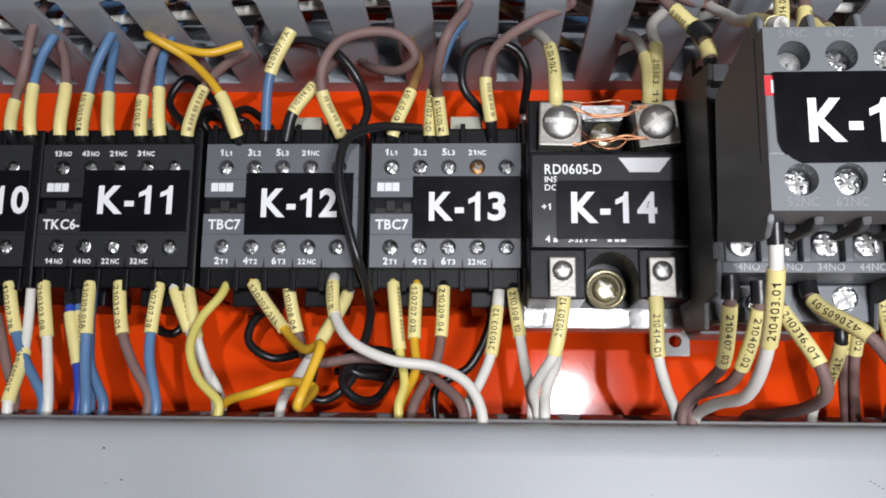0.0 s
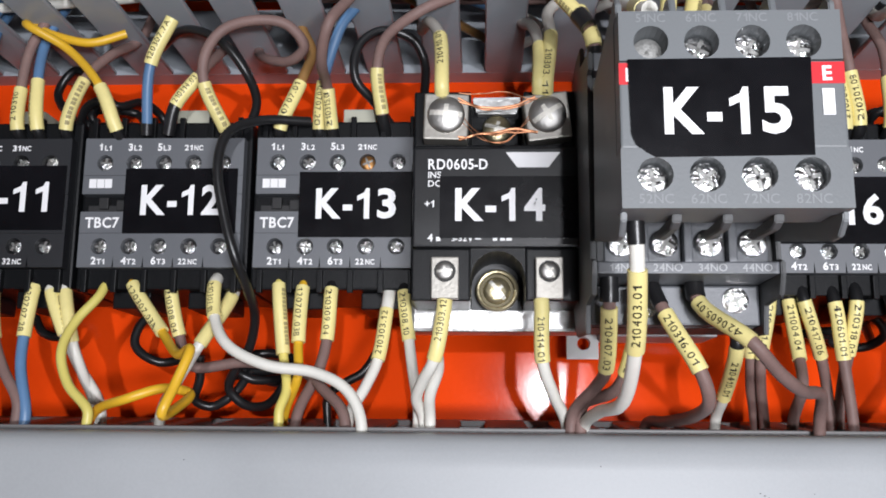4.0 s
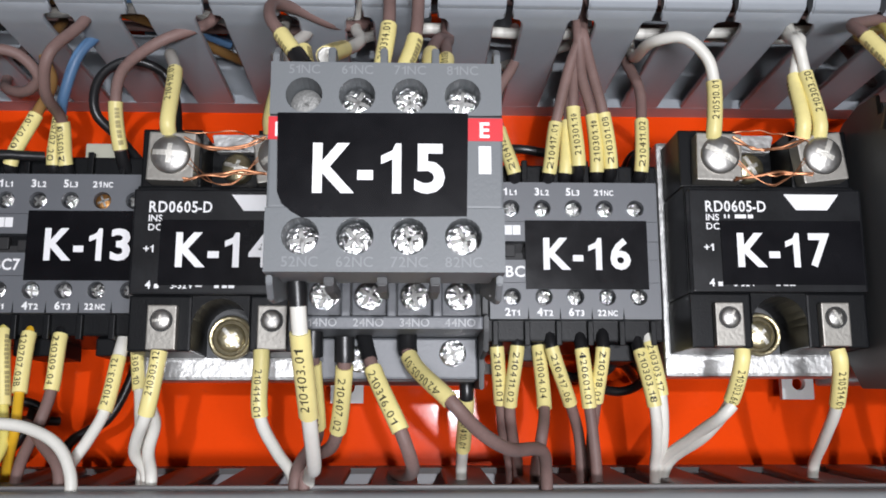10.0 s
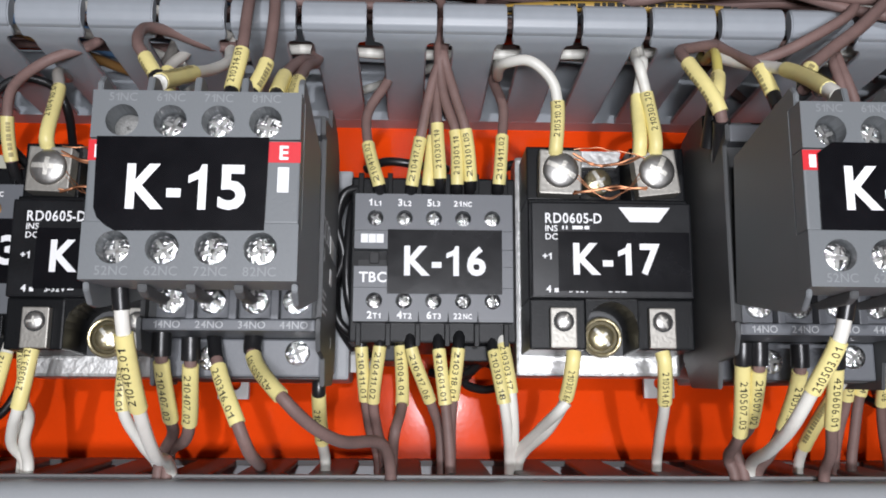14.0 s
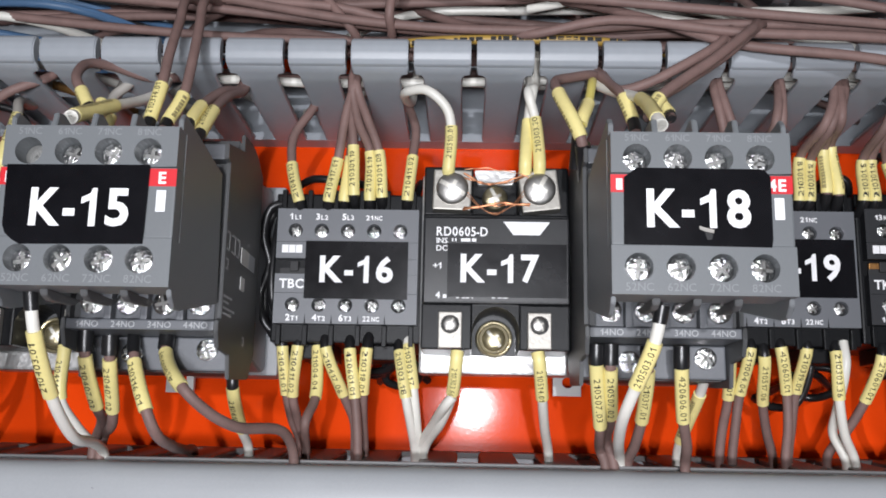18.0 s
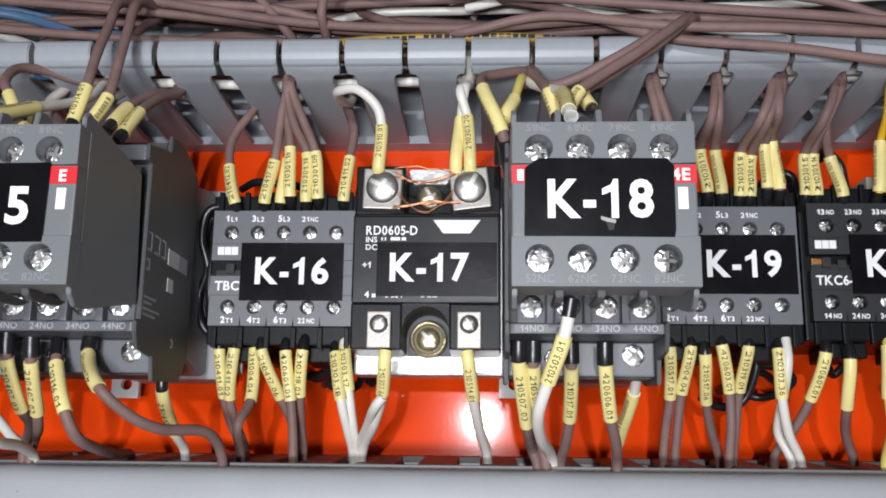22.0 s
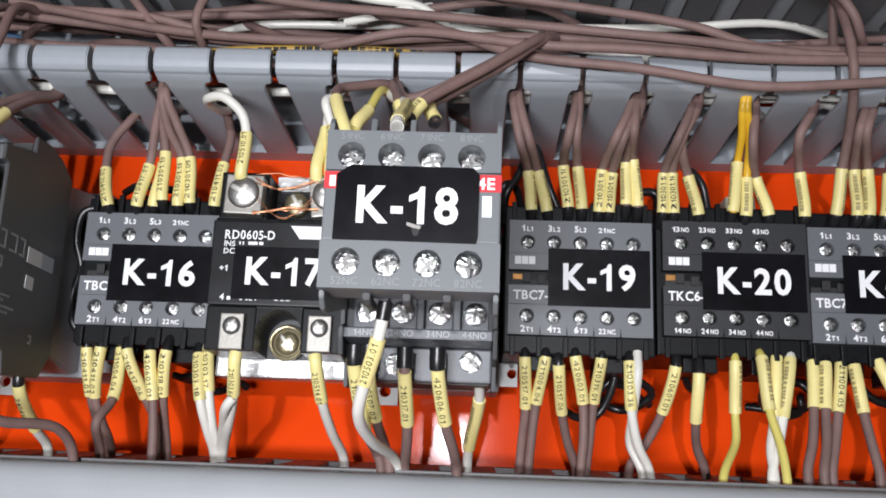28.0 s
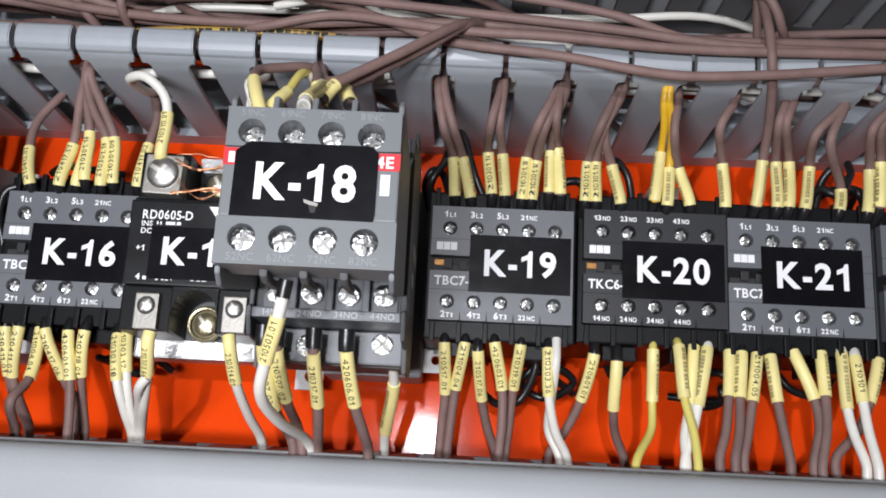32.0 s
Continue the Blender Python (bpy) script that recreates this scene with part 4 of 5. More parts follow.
wire("yellow", "120707.03B", (-1.04, 4.00, 144.50), (-1.04, 4.45, 144.11), (-1.06, 4.70, 142.68), (-0.99, 4.95, 141.85), (-1.50, 4.00, 140.84), (-1.50, 4.00, 139.60))
wire("brown", "210309.04", (-0.30, 4.00, 144.50), (-0.31, 4.40, 144.08), (-0.36, 4.60, 142.74), (-0.52, 4.80, 141.94), (-1.11, 4.30, 140.86), (-1.11, 4.30, 139.60))
wire("white", "<210303.12", (1.20, 4.00, 144.50), (1.13, 4.45, 143.55), (0.95, 4.70, 142.25), (0.69, 4.95, 141.58), (0.35, 5.20, 140.86), (0.35, 5.30, 139.60))
wire("white", "210308.10", (1.56, 4.00, 144.50), (1.56, 4.40, 144.01), (1.72, 4.60, 142.75), (1.84, 4.80, 141.96), (2.00, 5.00, 141.05), (2.00, 5.00, 140.60), (2.00, 5.10, 139.60))
wire("black", "-", (1.16, 2.50, 144.54), (0.86, 2.50, 143.07), (0.35, 2.50, 142.10), (-0.13, 2.50, 141.81), (-0.60, 2.50, 141.46), (-0.60, 2.50, 140.60), (-0.60, 2.60, 139.60))
# loops of black cable
wire("black", "-", (-0.97, 4.60, 148.50), (-2.15, 5.20, 148.34), (-2.83, 5.70, 147.86), (-3.00, 5.90, 146.97), (-2.80, 5.90, 145.76), (-2.46, 5.80, 144.60), (-2.28, 5.20, 143.95), (-2.28, 4.32, 143.37), (-2.52, 3.79, 142.62), (-2.90, 3.60, 142.07), (-3.16, 3.20, 141.59), (-2.79, 2.90, 141.17), (-2.30, 2.30, 141.20), (-1.95, 2.00, 141.75), (-1.72, 2.00, 142.40))
wire("black", "-", (-5.18, 2.00, 143.93), (-5.87, 2.40, 143.46), (-5.99, 2.60, 142.78), (-5.31, 2.60, 142.31), (-4.37, 2.00, 142.56))
wire("black", "-", (-3.98, 3.20, 142.45), (-4.02, 3.00, 141.80), (-4.18, 2.80, 141.30), (-3.78, 2.60, 141.12), (-3.20, 2.60, 141.45), (-2.80, 2.30, 142.10))
wire("black", "-", (-8.75, 1.50, 144.15), (-8.03, 2.00, 143.58), (-8.28, 2.20, 143.05), (-8.86, 2.00, 143.15), (-9.37, 1.50, 143.63))
wire("black", "-", (-5.77, 3.00, 151.17), (-4.47, 4.50, 151.16), (-3.36, 5.00, 150.60), (-2.73, 4.80, 149.86), (-2.52, 4.20, 149.18), (-2.88, 3.80, 148.48))
wire("black", "-", (1.15, 3.60, 148.61), (0.66, 4.20, 149.17), (0.19, 4.60, 149.69), (0.25, 4.60, 150.59), (0.82, 4.40, 151.12), (1.65, 4.20, 150.96), (1.98, 4.00, 150.41), (1.90, 3.00, 149.49))
wire("black", "-", (-7.79, 3.00, 148.81), (-8.81, 2.50, 150.08), (-8.33, 2.50, 150.81), (-7.60, 2.50, 150.26), (-7.05, 2.50, 149.71), (-6.54, 1.80, 150.05), (-6.14, 1.20, 149.79), (-5.84, 1.20, 149.13))
# K10-K13 above
wire("brown", "#", (-12.44, 4.10, 147.90), (-12.50, 4.70, 148.45), (-12.51, 4.60, 149.38), (-12.11, 5.04, 150.10), (-11.91, 5.12, 151.45), (-11.81, 4.22, 152.80))
wire("blue", "#", (-11.84, 4.10, 147.90), (-11.91, 4.70, 148.31), (-12.02, 4.60, 149.82), (-11.89, 4.52, 150.72), (-11.61, 4.42, 151.45), (-11.51, 3.52, 152.80))
wire("brown", "#", (-11.01, 4.10, 147.90), (-11.07, 4.70, 148.31), (-11.08, 4.60, 149.81), (-11.37, 4.22, 150.84), (-11.64, 4.02, 151.45), (-11.54, 3.12, 152.80))
wire("blue", "120305.01", (-10.40, 4.10, 147.90), (-10.44, 4.70, 148.29), (-10.41, 4.60, 149.54), (-10.25, 4.61, 150.38), (-9.87, 4.54, 151.45), (-9.77, 3.64, 152.80))
wire("blue", "#", (-9.63, 4.10, 147.90), (-9.69, 4.70, 148.29), (-9.82, 4.60, 149.54), (-10.01, 4.13, 150.64), (-10.01, 3.91, 151.45), (-9.91, 3.01, 152.80))
wire("brown", "210310", (-8.72, 4.10, 147.90), (-8.77, 4.70, 148.28), (-8.83, 4.60, 149.46), (-8.71, 4.53, 150.62), (-8.39, 4.43, 151.45), (-8.29, 3.53, 152.80))
wire("blue", "#", (-8.18, 4.10, 147.90), (-8.23, 4.70, 148.28), (-8.39, 4.60, 149.69), (-8.42, 4.35, 150.78), (-8.27, 4.19, 151.45), (-8.17, 3.29, 152.80))
wire("brown", "#", (-7.44, 4.10, 147.90), (-7.47, 4.70, 148.28), (-7.12, 4.60, 149.69), (-6.72, 4.00, 150.63), (-6.30, 3.08, 151.45), (-6.20, 2.18, 152.80))
wire("yellow", "#", (-5.95, 4.10, 147.90), (-6.01, 4.90, 148.19), (-6.51, 5.00, 149.37), (-7.59, 4.80, 150.53), (-8.53, 5.07, 151.05), (-8.87, 4.48, 151.45), (-8.77, 3.58, 152.80))
wire("yellow", "-", (-8.79, 4.40, 151.35), (-7.91, 4.60, 150.94), (-7.02, 4.60, 150.76), (-6.15, 4.40, 151.10))
wire("blue", "120307.7A", (-5.25, 4.80, 148.09), (-5.05, 5.40, 149.81), (-4.48, 5.60, 150.98))
wire("brown", "210314.03", (-4.68, 4.80, 148.09), (-4.47, 5.00, 148.83), (-3.91, 5.00, 149.61), (-3.70, 4.80, 150.05), (-3.38, 4.20, 150.80))
wire("brown", "#", (-3.10, 4.10, 147.90), (-3.14, 4.90, 148.20), (-3.62, 5.40, 149.30), (-3.57, 5.60, 149.98), (-3.16, 5.60, 150.64), (-2.35, 5.60, 150.91), (-1.54, 5.40, 150.88), (-1.13, 5.00, 150.45), (-1.52, 4.60, 150.22), (-2.25, 4.00, 150.46), (-2.96, 2.49, 151.45), (-2.86, 1.59, 152.80))
wire("ochre", "120707.01", (-1.77, 4.10, 147.90), (-1.75, 4.70, 148.26), (-1.27, 4.60, 149.58), (-1.07, 4.24, 150.59), (-1.42, 4.05, 151.45), (-1.32, 3.15, 152.80))
wire("blue", "<120707.20", (-0.72, 4.10, 147.90), (-0.73, 4.60, 148.28), (-0.66, 4.60, 149.60), (-0.51, 4.90, 149.95), (-0.10, 5.20, 150.98), (0.36, 5.00, 151.70), (0.50, 4.50, 152.60))
wire("brown", "210315.01", (-0.34, 4.10, 147.90), (-0.36, 4.80, 148.23), (-0.49, 4.90, 149.30), (-0.45, 6.20, 149.60), (-0.17, 6.90, 150.24), (0.30, 6.30, 151.26), (0.46, 5.25, 152.60))
wire("brown", "#", (1.04, 4.10, 147.90), (0.95, 4.80, 148.63), (0.81, 5.00, 149.81), (1.05, 5.40, 150.46), (2.01, 5.81, 151.05), (3.13, 5.40, 151.78), (3.23, 4.80, 152.60))
wire("grey", "210410.01", (2.58, 6.62, 148.50), (2.58, 6.75, 148.69), (2.49, 6.00, 150.26), (2.20, 5.40, 150.91), (1.88, 3.74, 151.45), (1.98, 2.84, 152.80))
wire("grey", "<210303.11", (5.08, 6.62, 148.50), (5.08, 6.75, 148.74), (5.26, 6.00, 150.28), (5.21, 5.82, 150.94), (5.59, 5.63, 151.45), (5.69, 4.73, 152.80))
wire("grey", "#", (4.92, 6.62, 148.50), (4.92, 6.75, 148.78), (4.97, 6.00, 149.97), (4.85, 5.12, 150.88), (4.62, 4.23, 151.45), (4.72, 3.33, 152.80))
# K15 below
wire("brown", "210407.03", (6.20, 8.70, 143.76), (6.20, 8.60, 143.09), (6.23, 7.60, 141.87), (6.10, 6.80, 141.53), (5.63, 6.00, 140.87), (5.63, 6.10, 139.60))
wire("brown", "210407.02", (6.83, 8.70, 143.61), (6.83, 8.60, 143.01), (6.65, 7.60, 141.78), (6.46, 7.07, 141.42), (5.88, 6.00, 141.15), (5.83, 6.00, 140.87), (5.83, 6.10, 139.60))
wire("white", "<210403.01", (6.24, 12.00, 144.20), (6.29, 11.75, 143.36), (6.37, 10.74, 142.02), (6.34, 9.24, 141.12), (6.08, 7.20, 140.95), (5.90, 5.90, 140.60), (5.90, 5.80, 139.60))
wire("brown", "210316.01", (7.10, 7.80, 144.00), (7.39, 8.41, 142.99), (7.96, 8.92, 141.76), (8.16, 8.69, 141.22), (8.18, 7.40, 140.92), (7.92, 5.20, 140.78), (7.70, 3.60, 140.70), (7.62, 3.00, 139.80))
wire("brown", "<420605.01", (8.08, 8.05, 143.86), (8.12, 8.26, 143.25), (8.90, 9.31, 142.33), (9.50, 8.99, 141.74), (10.09, 8.46, 141.41), (10.96, 7.09, 141.34), (11.15, 6.30, 140.74), (11.15, 6.20, 139.60))
wire("white", "210410.01", (9.40, 6.25, 143.20), (9.40, 6.29, 142.49), (9.39, 4.89, 141.38), (9.40, 3.90, 140.82), (9.40, 3.80, 139.60))
# K16 below
wire("brown", "210411.01", (10.26, 4.00, 144.50), (10.29, 4.15, 143.84), (10.41, 3.73, 142.46), (10.52, 3.20, 141.70), (10.74, 2.60, 140.92), (10.74, 2.60, 139.60))
wire("brown", "210411.02", (10.80, 4.00, 144.50), (10.78, 4.32, 143.84), (10.62, 3.90, 142.40), (10.72, 3.40, 141.70), (10.90, 2.90, 140.92), (10.90, 2.90, 139.60))
wire("brown", "211004.04", (11.30, 4.00, 144.50), (11.33, 4.09, 143.85), (11.39, 4.50, 142.32), (11.22, 5.10, 141.60), (11.16, 4.40, 140.79), (11.16, 4.30, 139.60))
wire("brown", "210417.06", (11.58, 4.00, 144.50), (11.61, 4.44, 143.80), (12.13, 3.87, 142.44), (12.41, 3.35, 141.68), (12.46, 3.30, 140.89), (12.46, 3.30, 139.60))
wire("brown", "420601.01", (12.30, 4.00, 144.50), (12.34, 4.49, 143.75), (12.52, 4.34, 142.34), (12.60, 4.30, 141.60), (12.65, 4.30, 140.85), (12.65, 4.30, 139.60))
wire("brown", "210318.01", (12.90, 4.00, 144.50), (12.85, 4.57, 143.78), (12.73, 4.10, 142.50), (12.70, 3.60, 141.70), (12.72, 3.20, 140.90), (12.72, 3.20, 139.60))
wire("white", "210303.18", (13.68, 4.00, 144.50), (13.79, 4.45, 143.71), (14.03, 4.70, 142.36), (14.18, 4.20, 141.53), (14.27, 3.50, 140.80), (14.27, 3.50, 139.60))
wire("white", "210303.17", (13.97, 4.00, 144.50), (14.04, 4.40, 143.90), (14.23, 4.60, 142.62), (14.33, 4.20, 141.61), (14.36, 3.45, 140.80), (14.36, 3.45, 139.60))
wire("black", "-", (13.24, 3.00, 144.30), (13.29, 2.50, 143.64), (12.98, 2.00, 143.18), (12.18, 1.50, 143.34))
wire("black", "-", (10.47, 3.00, 148.57), (10.03, 3.60, 148.08), (9.86, 4.00, 146.75), (9.88, 4.00, 145.26), (10.15, 3.60, 144.44), (10.52, 3.00, 144.13))
wire("black", "-", (13.15, 3.00, 144.08), (13.53, 3.00, 143.85), (13.35, 2.50, 143.36), (12.62, 2.00, 143.24))
wire("black", "-", (10.23, 2.50, 149.20), (10.86, 3.00, 149.30), (11.79, 3.00, 149.20), (12.62, 2.50, 149.23))
# K16 above
wire("brown", "210412.02", (10.74, 4.10, 147.90), (10.71, 4.90, 148.08), (10.38, 4.60, 149.31), (10.34, 4.29, 150.31), (10.89, 3.97, 151.45), (10.99, 3.07, 152.80))
wire("brown", "210417.01", (11.54, 4.10, 147.90), (11.58, 4.90, 148.09), (11.80, 4.80, 149.44), (12.11, 5.46, 150.80), (12.35, 5.75, 151.45), (12.45, 4.85, 152.80))
wire("brown", "#", (11.99, 4.10, 147.90), (12.02, 4.70, 148.15), (12.15, 4.60, 149.56), (12.24, 5.19, 150.68), (12.32, 5.75, 151.45), (12.42, 4.85, 152.80))
wire("brown", "210301.10", (12.33, 4.10, 147.90), (12.33, 4.90, 148.29), (12.25, 4.80, 149.86), (12.23, 5.38, 150.76), (12.34, 5.75, 151.45), (12.44, 4.85, 152.80))
wire("brown", "210301.10", (12.80, 4.10, 147.90), (12.80, 4.80, 148.16), (12.75, 4.70, 149.70), (12.41, 5.27, 150.49), (12.26, 5.75, 151.45), (12.36, 4.85, 152.80))
wire("brown", "210301.08", (13.16, 4.10, 147.90), (13.16, 4.80, 148.26), (13.02, 4.80, 149.70), (12.67, 5.29, 150.61), (12.38, 5.75, 151.45), (12.48, 4.85, 152.80))
wire("brown", "210411.02", (13.90, 4.10, 147.90), (13.92, 4.80, 148.18), (14.04, 4.60, 149.58), (14.09, 4.31, 150.58), (13.85, 4.02, 151.45), (13.95, 3.12, 152.80))
wire("white", "210510.01", (15.17, 6.62, 148.50), (15.17, 6.75, 148.56), (15.23, 6.80, 149.81), (15.07, 6.90, 150.36), (14.52, 7.00, 150.81), (13.94, 6.60, 150.90), (13.95, 4.33, 151.45), (14.05, 3.43, 152.80))
wire("white", "210303.20", (17.70, 6.62, 148.50), (17.70, 6.75, 148.81), (17.60, 6.40, 150.21), (17.41, 6.56, 150.88), (17.52, 5.75, 151.45), (17.62, 4.85, 152.80))
wire("white", "#", (17.31, 6.62, 148.50), (17.31, 6.75, 148.84), (17.42, 6.20, 150.21), (17.53, 6.43, 151.01), (17.65, 5.75, 151.45), (17.75, 4.85, 152.80))
# K17 below
wire("white", "210303.66", (15.50, 6.80, 143.52), (15.48, 6.82, 143.30), (15.38, 6.25, 142.44), (15.08, 5.30, 141.71), (14.52, 3.50, 140.83), (14.52, 3.50, 139.60))
wire("white", "-", (15.40, 6.30, 142.35), (15.21, 6.20, 142.13), (14.86, 5.00, 141.65), (14.38, 3.40, 140.82), (14.38, 3.40, 139.60))
wire("white", "210514.01", (17.64, 6.80, 143.52), (17.68, 6.82, 143.30), (17.81, 6.20, 142.35), (17.97, 5.00, 141.56), (18.19, 3.70, 140.78), (18.19, 3.70, 139.60))
wire("white", "<210303.12", (2.70, 6.80, 143.48), (2.67, 6.82, 143.20), (2.46, 6.70, 142.13), (2.17, 6.20, 141.66), (2.00, 5.70, 141.27), (2.14, 5.20, 140.82), (2.14, 5.30, 139.60))
wire("white", "-", (2.53, 6.60, 142.25), (2.53, 6.20, 141.93), (2.32, 5.80, 141.33), (2.31, 5.40, 140.79), (2.31, 5.50, 139.60))
wire("white", "210414.01", (4.90, 6.80, 143.50), (4.91, 6.82, 143.28), (4.92, 6.80, 142.08), (5.21, 6.20, 141.34), (5.53, 5.60, 140.71), (5.53, 5.70, 139.60))
# K18 below
wire("brown", "210507.03", (18.95, 8.70, 143.59), (18.95, 8.60, 143.11), (19.18, 7.50, 141.61), (19.38, 6.00, 141.00), (19.50, 6.00, 140.67), (19.50, 6.10, 139.60))
wire("brown", "210507.02", (19.30, 8.70, 143.59), (19.30, 8.60, 142.99), (19.45, 7.50, 141.86), (19.57, 6.00, 141.22), (19.73, 6.00, 140.68), (19.73, 6.10, 139.60))
wire("white", "<210503.01", (19.98, 11.70, 144.15), (19.83, 11.50, 143.36), (19.51, 10.87, 142.43), (19.33, 10.30, 141.81), (19.47, 8.60, 141.27), (19.88, 6.10, 140.85), (19.95, 5.80, 140.50), (19.95, 5.80, 139.60))
wire("brown", "210317.01", (20.21, 8.70, 143.56), (20.22, 8.60, 142.96), (20.26, 7.35, 141.77), (20.20, 6.50, 141.10), (20.13, 5.83, 140.66), (20.13, 5.83, 139.60))
wire("brown", "420606.01", (21.03, 8.70, 143.57), (21.04, 8.60, 143.05), (21.25, 7.70, 141.78), (21.45, 7.10, 141.15), (21.55, 6.40, 140.68), (21.55, 6.40, 139.60))
wire("white", "#", (22.02, 7.40, 143.28), (22.10, 6.00, 142.55), (21.84, 4.60, 141.28), (21.81, 4.20, 140.75), (21.81, 4.20, 139.60))
# K19 below
wire("brown", "210517.01", (23.40, 4.00, 144.50), (23.40, 4.40, 143.96), (23.48, 3.70, 142.55), (23.42, 3.20, 141.70), (23.37, 2.90, 140.83), (23.37, 2.90, 139.60))
wire("brown", "211004.04", (24.00, 4.00, 144.50), (24.00, 4.40, 143.99), (23.78, 3.85, 142.67), (23.68, 3.60, 141.70), (23.61, 3.40, 140.77), (23.61, 3.40, 139.60))
wire("brown", "210517.06", (24.35, 4.00, 144.50), (24.39, 4.40, 143.77), (24.58, 3.40, 142.44), (24.82, 2.90, 141.55), (25.08, 2.50, 140.88), (25.08, 2.50, 139.60))
wire("brown", "420603.01", (24.85, 4.00, 144.50), (24.87, 4.40, 144.03), (25.16, 3.85, 142.72), (25.19, 3.70, 141.70), (25.14, 3.50, 140.82), (25.14, 3.50, 139.60))
wire("brown", "210319.01", (25.66, 4.00, 144.50), (25.64, 4.35, 144.02), (25.50, 3.60, 142.78), (25.42, 3.30, 141.75), (25.34, 3.10, 140.83), (25.34, 3.10, 139.60))
wire("white", "210303.36", (26.42, 4.00, 144.50), (26.43, 4.45, 143.91), (26.50, 4.30, 142.55), (26.75, 3.90, 141.55), (27.15, 3.50, 140.80), (27.15, 3.50, 139.60))
wire("white", "-", (26.67, 4.40, 144.22), (26.65, 4.55, 143.53), (26.58, 3.90, 142.30), (26.60, 3.40, 141.60), (26.94, 3.35, 140.83), (26.94, 3.35, 139.60))
wire("brown", "210601.01", (27.84, 4.00, 144.50), (27.78, 4.40, 143.84), (27.52, 3.60, 142.55), (27.10, 3.00, 141.60), (26.70, 2.60, 140.94), (26.70, 2.60, 139.60))
wire("black", "-", (26.29, 3.00, 144.40), (26.15, 3.00, 143.35), (25.66, 3.00, 142.44), (25.08, 2.60, 142.39), (24.74, 2.00, 142.68))
# K20 below
wire("brown", "#", (28.47, 4.00, 144.50), (28.44, 4.40, 143.65), (28.44, 3.85, 142.30), (28.62, 3.10, 141.61), (28.98, 2.60, 140.86), (28.98, 2.60, 139.60))
wire("pale yellow", "#", (29.55, 4.00, 144.50), (29.48, 4.45, 144.03), (29.52, 4.10, 142.56), (29.46, 4.30, 141.76), (28.86, 5.15, 140.74), (28.86, 5.15, 139.60))
wire("pale yellow", "#", (30.20, 4.00, 144.50), (30.19, 4.60, 144.14), (30.30, 4.80, 142.63), (30.49, 5.10, 141.60), (30.51, 5.40, 140.74), (30.51, 5.50, 139.60))
wire("white", "#", (30.75, 4.00, 144.50), (30.68, 4.40, 144.19), (30.49, 4.60, 142.48), (30.29, 4.80, 141.53), (30.30, 5.00, 140.83), (30.30, 5.10, 139.60))
wire("white", "#", (31.14, 4.00, 144.50), (31.07, 4.40, 144.16), (30.73, 4.60, 142.45), (30.48, 4.80, 141.54), (30.24, 5.00, 140.88), (30.24, 5.10, 139.60))
wire("black", "-", (28.29, 3.00, 144.50), (28.46, 2.50, 143.69), (28.81, 2.00, 143.41), (29.18, 2.40, 143.92), (29.24, 3.00, 144.45))
# K21 below
wire("brown", "#", (31.77, 4.00, 144.50), (31.71, 4.40, 144.09), (31.61, 4.60, 142.76), (31.45, 4.80, 141.74), (31.22, 5.00, 141.05), (31.22, 5.00, 140.60), (31.22, 5.10, 139.60))
wire("brown", "#", (32.14, 4.00, 144.50), (32.05, 4.45, 144.05), (31.90, 4.70, 142.72), (31.79, 4.95, 141.75), (31.59, 5.20, 141.01), (31.59, 5.20, 140.60), (31.59, 5.30, 139.60))
wire("brown", "211004.05", (32.60, 4.00, 144.50), (32.51, 4.40, 144.05), (32.28, 4.60, 142.65), (32.08, 4.80, 141.77), (31.88, 5.00, 141.03), (31.88, 5.00, 140.60), (31.88, 5.10, 139.60))
wire("brown", "#", (32.95, 4.00, 144.50), (32.89, 4.40, 144.02), (33.00, 4.60, 142.65), (33.08, 4.80, 141.82), (33.17, 5.00, 141.00), (33.17, 5.00, 140.60), (33.17, 5.10, 139.60))
wire("brown", "#", (33.54, 4.00, 144.50), (33.55, 4.40, 144.18), (34.05, 4.60, 142.78), (34.08, 4.80, 141.98), (33.81, 5.00, 141.00), (33.81, 5.00, 140.60), (33.81, 5.10, 139.60))
wire("brown", "#", (34.44, 4.00, 144.50), (34.33, 4.45, 144.16), (34.32, 4.70, 142.88), (34.23, 4.95, 141.98), (33.97, 5.20, 140.94), (33.97, 5.20, 140.60), (33.97, 5.30, 139.60))
wire("white", "#", (35.01, 4.00, 144.50), (34.93, 4.45, 144.19), (34.93, 4.70, 142.55), (34.98, 4.95, 141.83), (35.17, 5.20, 141.00), (35.17, 5.20, 140.60), (35.17, 5.30, 139.60))
wire("white", "210101", (35.42, 4.00, 144.50), (35.30, 4.50, 144.07), (35.34, 4.80, 142.75), (35.33, 5.10, 141.91), (35.41, 5.40, 140.95), (35.41, 5.40, 140.60), (35.41, 5.50, 139.60))
wire("brown", "#", (36.14, 4.00, 144.50), (36.05, 4.30, 144.08), (35.69, 4.40, 142.80), (35.26, 4.50, 141.94), (34.58, 4.60, 141.17), (34.58, 4.60, 140.60), (34.58, 4.70, 139.60))
wire("brown", "#", (36.62, 4.00, 144.50), (36.49, 4.40, 144.09), (36.39, 4.60, 142.82), (36.28, 4.80, 141.98), (36.16, 5.00, 141.05), (36.16, 5.00, 140.60), (36.16, 5.10, 139.60))
wire("black", "-", (33.45, 2.50, 144.11), (34.08, 2.60, 143.26), (35.01, 2.40, 143.15), (35.72, 2.00, 143.92))
